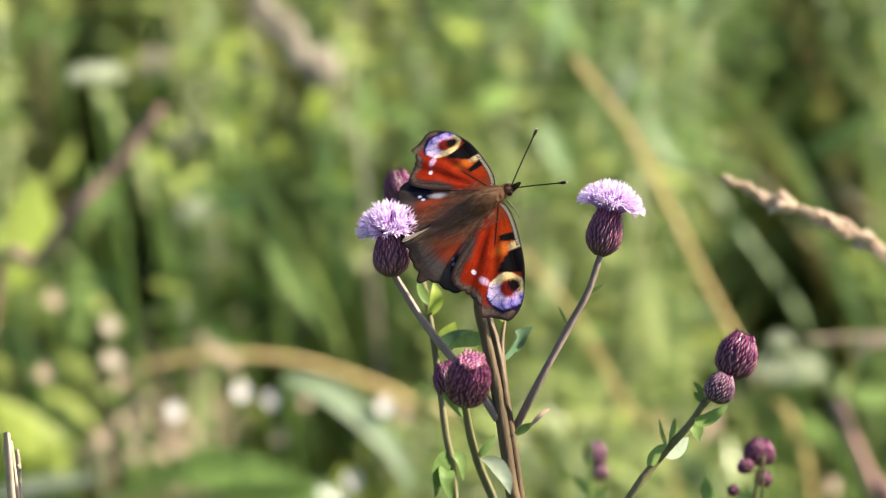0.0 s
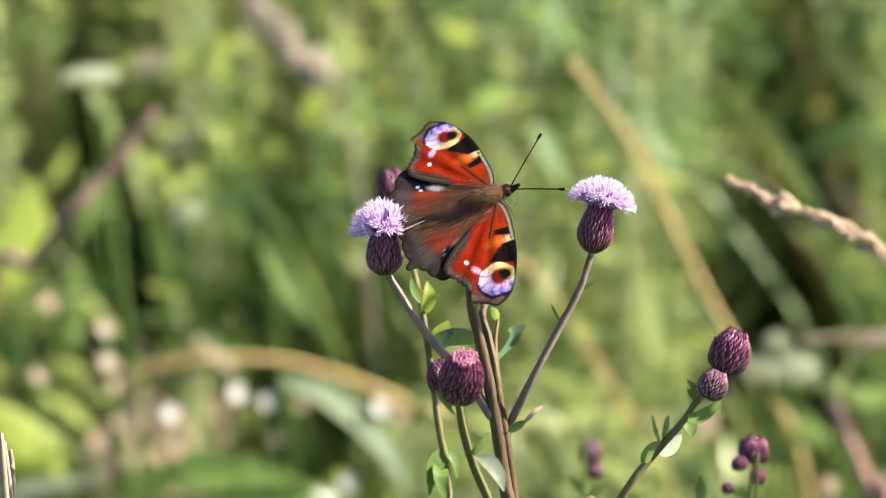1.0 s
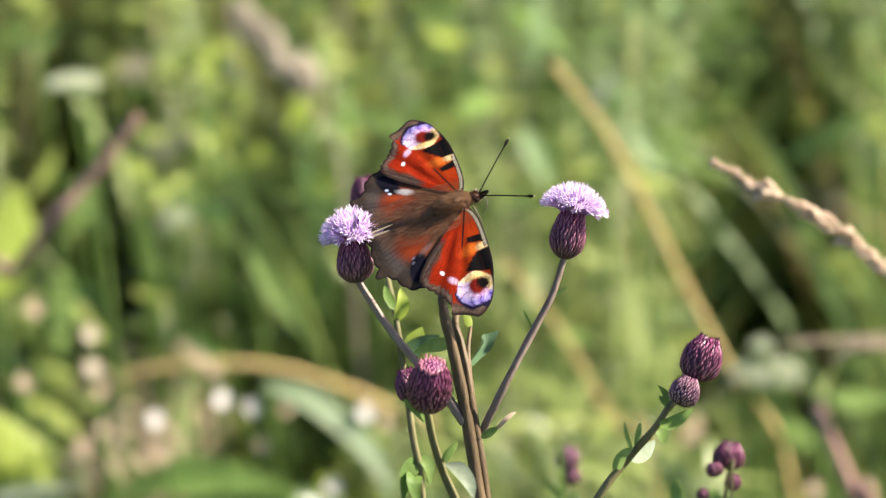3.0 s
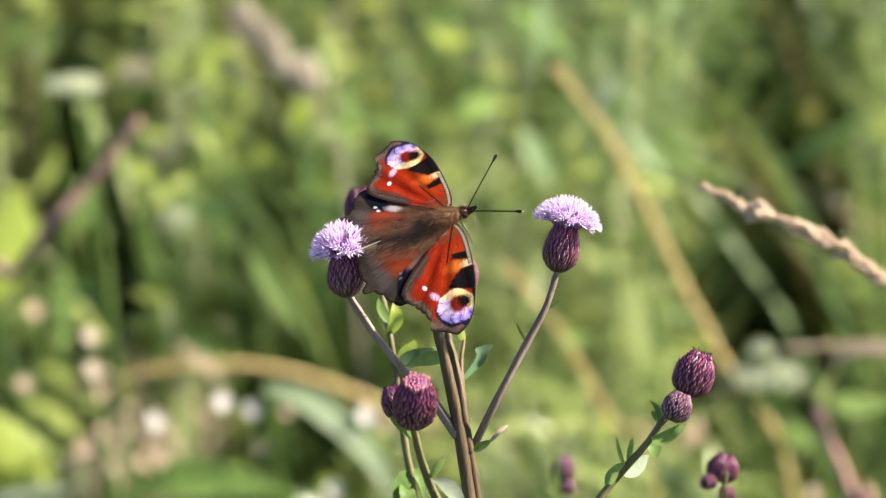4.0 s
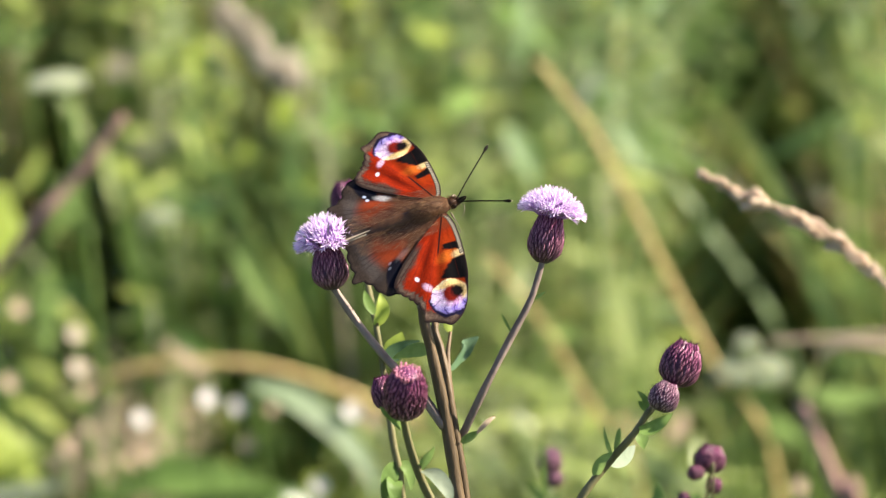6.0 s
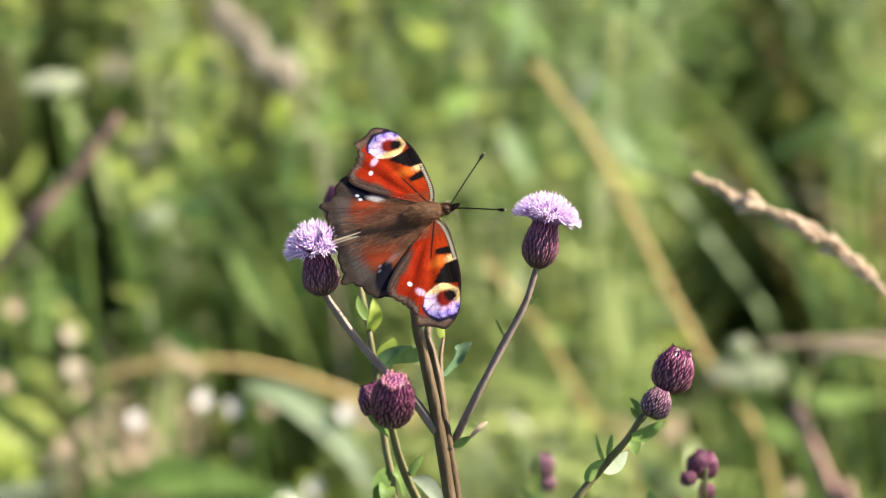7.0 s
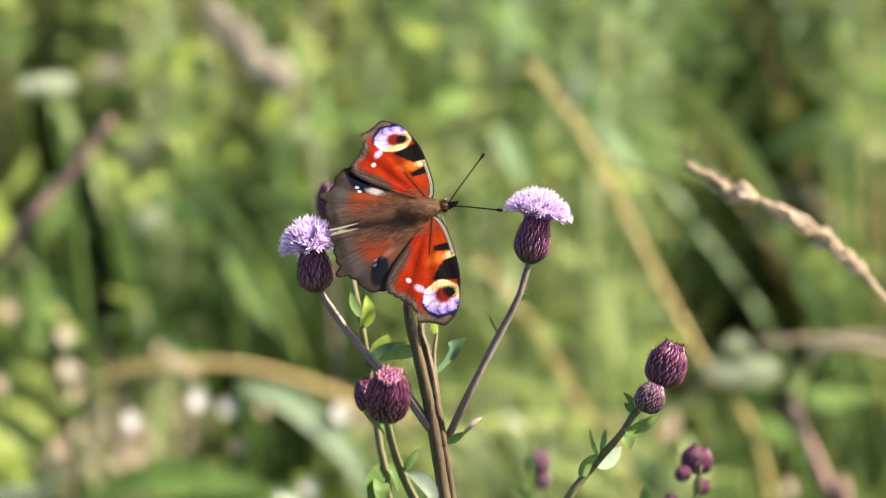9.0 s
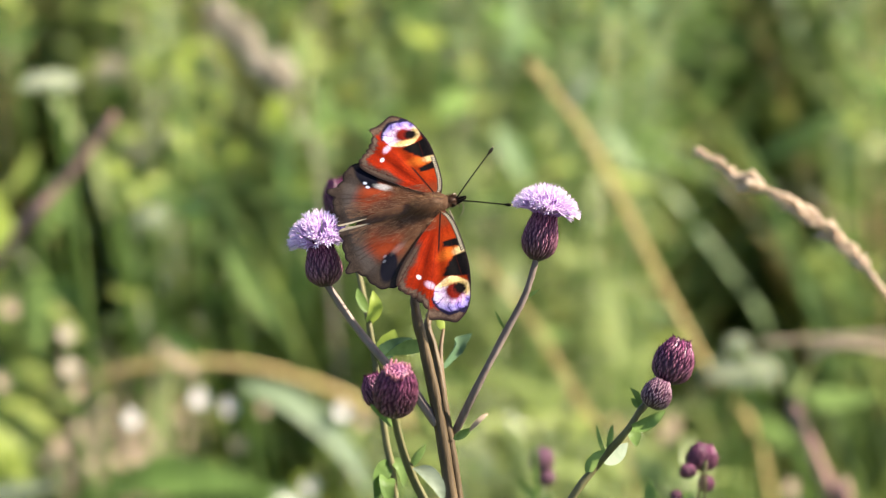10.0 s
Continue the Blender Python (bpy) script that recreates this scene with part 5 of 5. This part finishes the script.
leafy_cover("meadow_herbs", "sunlit fresh green herb leaves in front of the grass", M_HERB, 700, 26, (-0.36, 0.38), (1.85, 2.3), (0.10, 0.45), (0.018, 0.036), 0.65)
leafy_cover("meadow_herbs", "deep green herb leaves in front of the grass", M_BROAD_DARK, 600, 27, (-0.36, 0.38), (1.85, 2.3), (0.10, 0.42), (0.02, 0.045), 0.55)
# two covers of dark leaves, added so their colour shades the far meadow
leafy_cover("meadow_herbs", "deep green leaves added to shade the far meadow by colour", M_BROAD_DARK, 2600, 129, (-0.5, 0.6), (2.35, 3.6), (0.06, 0.5), (0.025, 0.06), 0.45)
leafy_cover("meadow_herbs", "deep green leaves added to shade the far meadow by colour", M_BROAD_DARK, 3000, 33, (0.02, 0.65), (2.2, 3.8), (0.08, 0.5), (0.03, 0.06), 0.5)
leafy_cover("meadow_herbs", "bright yellow-green herb leaves at the sunny side of the hollow", M_HERB, 420, 41, (-0.32, -0.12), (1.65, 2.15), (0.12, 0.36), (0.02, 0.042), 0.6)
# low-albedo leaves put in to tone down the bright tall growth
leafy_cover("meadow_herbs", "deep green leaves added to darken the tall growth by colour", M_BROAD_DARK, 520, 42, (0.0, 0.22), (2.0, 2.7), (0.22, 0.5), (0.025, 0.05), 0.5)
leafy_cover("meadow_herbs", "pale yellow-green grass leaves in the sun behind the thistle", M_GRASS_PALE, 760, 43, (-0.01, 0.14), (1.8, 2.15), (0.14, 0.33), (0.03, 0.07), 0.18)
leafy_cover("meadow_herbs", "low fresh green herb leaves at the foot of the meadow", M_BROAD, 160, 44, (-0.2, -0.02), (1.5, 1.75), (0.14, 0.24), (0.02, 0.04), 0.55)
leafy_cover("meadow_herbs", "sunlit yellow-green herb leaves high in the growth", M_BROAD, 560, 45, (-0.2, 0.03), (1.95, 2.6), (0.2, 0.42), (0.018, 0.038), 0.6)
leafy_cover("meadow_herbs", "sunlit yellow-green herb leaves beside the leaning stalk", M_HERB, 160, 46, (-0.27, -0.19), (1.85, 2.05), (0.16, 0.31), (0.02, 0.04), 0.5)
leafy_cover("dry_flower_heads", "dry beige flower heads crowded low in the grass", M_FADED, 150, 34, (-0.205, -0.12), (1.6, 1.75), (0.19, 0.27), (0.008, 0.014), 0.7)
leafy_cover("meadow_herbs", "low bright herb leaves along the foot of the grass", M_HERB, 420, 30, (-0.3, 0.12), (1.5, 1.8), (0.08, 0.25), (0.018, 0.036), 0.6)
leafy_cover("meadow_herbs", "low pale grass tips along the foot of the meadow", M_GRASS, 800, 31, (-0.02, 0.165), (1.5, 1.8), (0.10, 0.29), (0.03, 0.06), 0.16)
leafy_cover("meadow_herbs", "grey-green narrow leaves in front of the grass", M_GRASS_BLUE, 420, 28, (-0.02, 0.34), (1.85, 2.3), (0.10, 0.42), (0.02, 0.05), 0.2)



# leafy herbs that stand singly between the grasses
def herb(seed, mat, label, tall, leaf_len, leaf_wide, count):
    """An upright herb: a stem with whorls of broad leaves."""
    rnd = random.Random(seed)
    ob = thing("meadow_herb", (0, 0, 0), label, "plant", "leafy herbs in the meadow")
    bend = Vector((rnd.uniform(-0.03, 0.03), rnd.uniform(-0.03, 0.03), tall))
    part("stem", stem_mesh([Vector((0, 0, 0)), bend * 0.5 + Vector((0.006, 0, 0)), bend], 0.0018, 0.0009, 4, 6), M_STEM_G, ob)
    for i in range(count):
        s = 0.42 + 0.58 * (i + 0.5) / count
        p = bend * s
        az, el = i * 2.4 + rnd.uniform(-0.4, 0.4), rnd.uniform(-0.2, 0.75)
        d = Vector((math.cos(az) * math.cos(el), math.sin(az) * math.cos(el), math.sin(el)))
        ln = leaf_len * rnd.uniform(0.7, 1.2) * (1.25 - 0.5 * s)
        m = leaf_mesh([p, p + d * ln * 0.55 + Vector((0, 0, 0.06 * ln)), p + d * ln - Vector((0, 0, 0.2 * ln))], ln * leaf_wide, d.cross(Vector((0.2 * rnd.uniform(-1, 1), 0, 1))), 0.2, 0.04, 4)
        part("leaf", m, mat, ob)
    return ob


HERBS = [herb(71, M_HERB, "leafy green meadow herb with oval leaves", 0.34, 0.034, 0.5, 15), herb(72, M_BROAD, "yellow-green sunlit meadow herb with broad leaves", 0.33, 0.036, 0.55, 13),
         herb(73, M_BROAD_DARK, "deep green meadow herb with broad leaves", 0.36, 0.045, 0.5, 16), herb(74, M_LEAF, "fresh green meadow herb with narrow leaves", 0.35, 0.05, 0.28, 16),
         herb(75, M_GRASS_BLUE, "grey-green meadow herb with narrow leaves", 0.33, 0.045, 0.3, 14)]


def herbs(count, seed, bearing, reach, kinds, size):
    rnd = random.Random(seed)
    made = 0
    while made < count:
        y = rnd.uniform(*reach)
        x = y * rnd.uniform(*bearing)
        scale = rnd.uniform(*size)
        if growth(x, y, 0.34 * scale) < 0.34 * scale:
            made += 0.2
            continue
        made += 1
        copy_thing(HERBS[rnd.choice(kinds)], pose(x, y, 0, rnd.uniform(-9, 9), rnd.uniform(-9, 9), rnd.uniform(0, 360)) @ Matrix.Scale(scale, 4))


for n, ob in enumerate(HERBS):
    ob.location = ((-0.12, 2.1, 0), (-0.2, 2.25, 0), (0.22, 2.3, 0), (0.05, 2.45, 0), (0.3, 2.5, 0))[n]
herbs(34, 81, (-0.15, 0.0), (1.85, 2.7), (0, 0, 1, 1, 3, 2), (0.6, 1.15))
herbs(24, 82, (-0.02, 0.08), (1.95, 2.8), (0, 1, 3, 3, 4), (0.6, 1.1))
herbs(30, 83, (0.06, 0.16), (2.1, 3.0), (2, 2, 2, 3, 4, 0), (0.7, 1.15))


# ---------------------------------------------------------------- what moves
def motions():
    # seconds, place in millimetres on the sprig, heading; sweep and tilt of the upper, then the lower wings
    flight = [
        (0.0, (13.22, 12.78, 2.5), 27.5, -2.7, 48.3, -10.6, 23.5, 43.4, -25.3),
        (0.5, (14.05, 12.39, 2.5), 23.8, -1.9, 47.6, -11.4, 25.2, 42.0, -25.6),
        (1.0, (14.61, 12.47, 2.5), 21.4, -4.3, 44.7, -6.6, 37.9, 43.5, -25.8),
        (1.5, (13.60, 12.82, 2.5), 19.6, -3.5, 38.9, -1.8, 39.3, 46.0, -26.0),
        (2.0, (14.79, 12.78, 2.5), 20.2, 0.6, 42.8, 0.4, 38.9, 45.2, -26.3),
        (2.5, (14.47, 12.77, 2.5), 20.4, 1.8, 43.6, 0.9, 33.0, 45.6, -26.0),
        (4.0, (12.51, 12.30, 2.5), 20.6, -2.1, 45.7, -5.2, 31.9, 46.3, -25.1),
        (4.5, (13.46, 12.22, 2.5), 20.5, -4.1, 46.4, -3.1, 29.3, 45.3, -24.8),
        (5.0, (12.86, 12.44, 2.5), 20.2, -4.2, 45.5, -2.8, 25.3, 45.5, -24.5),
        (5.5, (13.29, 12.55, 2.5), 20.6, -3.3, 46.4, -3.4, 29.0, 44.8, -23.9),
        (7.0, (13.25, 12.77, 2.5), 16.0, -4.7, 40.8, 1.5, 31.8, 46.1, -21.9),
        (7.5, (13.68, 12.57, 2.5), 15.6, -2.9, 38.8, 1.5, 32.4, 46.0, -21.3),
        (8.0, (14.36, 12.74, 2.5), 14.2, -3.9, 40.5, 4.4, 33.9, 47.0, -20.6),
        (8.5, (14.00, 12.51, 2.5), 13.4, -2.3, 39.6, 5.0, 33.2, 46.1, -21.0),
        (9.0, (14.57, 12.60, 2.5), 12.1, -2.5, 41.9, 5.4, 31.4, 46.7, -21.3),
        (9.5, (14.11, 12.73, 2.5), 11.9, -2.9, 41.4, 6.5, 30.2, 47.0, -21.6),
        (10.0, (14.78, 12.67, 2.5), 12.9, -1.7, 42.2, 5.9, 29.0, 46.2, -21.9),
    ]
    roll = 34.0
    rows, fl, fr, hl, hr, al, ar = [], [], [], [], [], [], []
    for t, p, head_turn, su, eu, sl, el, a1, a2 in flight:
        rows.append((t, SPRIG @ Matrix.Translation(Vector(p) * 0.001) @ pose(0, 0, 0, 0, 0, head_turn) @ pose(0, 0, 0, -roll, 0, 0)))
        dl, dr = roll - eu, el - roll
        fl.append((t, pose(0, 0.0022, 0.0009, dl, 0, 0) @ pose(0, 0, 0, 0, 0, -su)))
        fr.append((t, pose(0, -0.0022, 0.0009, -dr, 0, 0) @ pose(0, 0, 0, 0, 0, sl)))
        hl.append((t, pose(0, 0.0022, 0.00075, dl * 0.99, 0, 0) @ pose(0, 0, 0, 0, 0, -su * 0.25)))
        hr.append((t, pose(0, -0.0022, 0.00075, -dr * 0.99, 0, 0) @ pose(0, 0, 0, 0, 0, sl * 0.25)))
        al.append((t, pose(0.0045, 0.0004, 0.0008, 0, 0, a1)))
        ar.append((t, pose(0.0045, -0.0004, 0.0008, 0, 0, a2)))
    walk(BUTTERFLY, rows)
    walk(WINGS[0][0], fl)
    walk(WINGS[0][1], hl)
    walk(WINGS[1][0], fr)
    walk(WINGS[1][1], hr)
    walk(ANTENNAE[0], al)
    walk(ANTENNAE[1], ar)
    # the three loose branches and the dry ear sway in the breeze
    sway = [
        (0.0, -0.00, -0.00, -0.00, -0.00, 0.02, -0.29, 0.00),
        (0.5, 0.36, -0.22, 0.29, 1.06, 4.07, 7.63, -7.00),
        (1.0, -0.12, 0.35, 0.07, -0.05, 2.81, -1.45, -0.63),
        (1.5, 2.19, -0.04, 0.73, 2.30, 5.88, 6.34, -4.92),
        (2.0, -0.26, 0.24, -0.16, 0.34, 8.39, 8.45, -10.51),
        (2.5, -0.04, 0.40, -0.00, 0.21, 6.65, 7.02, -9.01),
        (4.0, 1.44, 0.32, 0.46, 2.72, 3.71, 1.39, -0.77),
        (4.5, 0.93, 0.63, 0.05, 1.47, 5.24, 2.69, -3.36),
        (5.0, 1.89, 0.66, 0.48, 1.97, 7.16, 3.99, -4.34),
        (5.5, 1.83, 0.83, 0.34, 1.50, 6.83, 2.42, -3.77),
        (7.0, 2.96, 0.25, 0.72, 3.30, 7.36, 3.06, -3.25),
        (7.5, 3.14, 0.42, 0.84, 3.62, 6.75, 5.02, -4.00),
        (8.0, 2.23, 0.43, 0.55, 2.58, 8.02, 4.91, -5.58),
        (8.5, 2.95, 0.25, 0.84, 3.25, 8.51, 6.24, -5.55),
        (9.0, 2.35, 0.47, 0.63, 2.67, 7.36, 4.57, -5.12),
        (9.5, 2.75, 0.31, 0.80, 3.40, 7.84, 6.11, -5.18),
        (10.0, 1.84, 0.37, 0.45, 2.55, 7.97, 7.84, -8.05),
    ]
    axis = SPRIG.to_3x3() @ Vector((0, 0, 1))
    lrows, rrows, mrows, erows = [], [], [], []
    for t, turn_left, turn_right, lift_right, turn_low, ex, ey, turn_ear in sway:
        lift = SPRIG.to_3x3() @ Vector((0, 0.3 * turn_left * 0.001, 0))
        lrows.append((t, Matrix.Translation(LEFT_JOINT - BASE + lift) @ Matrix.Rotation(radians(turn_left), 4, axis)))
        up = SPRIG.to_3x3() @ Vector((0, lift_right * 0.001, 0))
        rrows.append((t, Matrix.Translation(RIGHT_JOINT - BASE + up) @ Matrix.Rotation(radians(turn_right), 4, axis)))
        mrows.append((t, Matrix.Translation(LOW_JOINT - BASE) @ Matrix.Rotation(radians(turn_low), 4, axis)))
        shift = SPRIG.to_3x3() @ Vector((ex * 0.001, ey * 0.001, 0))
        erows.append((t, Matrix.Translation(EAR_O + shift) @ Matrix.Rotation(radians(turn_ear), 4, axis)))
    for ob in (left, left_head):
        walk(ob, lrows)
    for ob in (right, right_head):
        walk(ob, rrows)
    for ob in (low, low_bud, low_bud_small):
        walk(ob, mrows)
    walk(ear, erows)


motions()
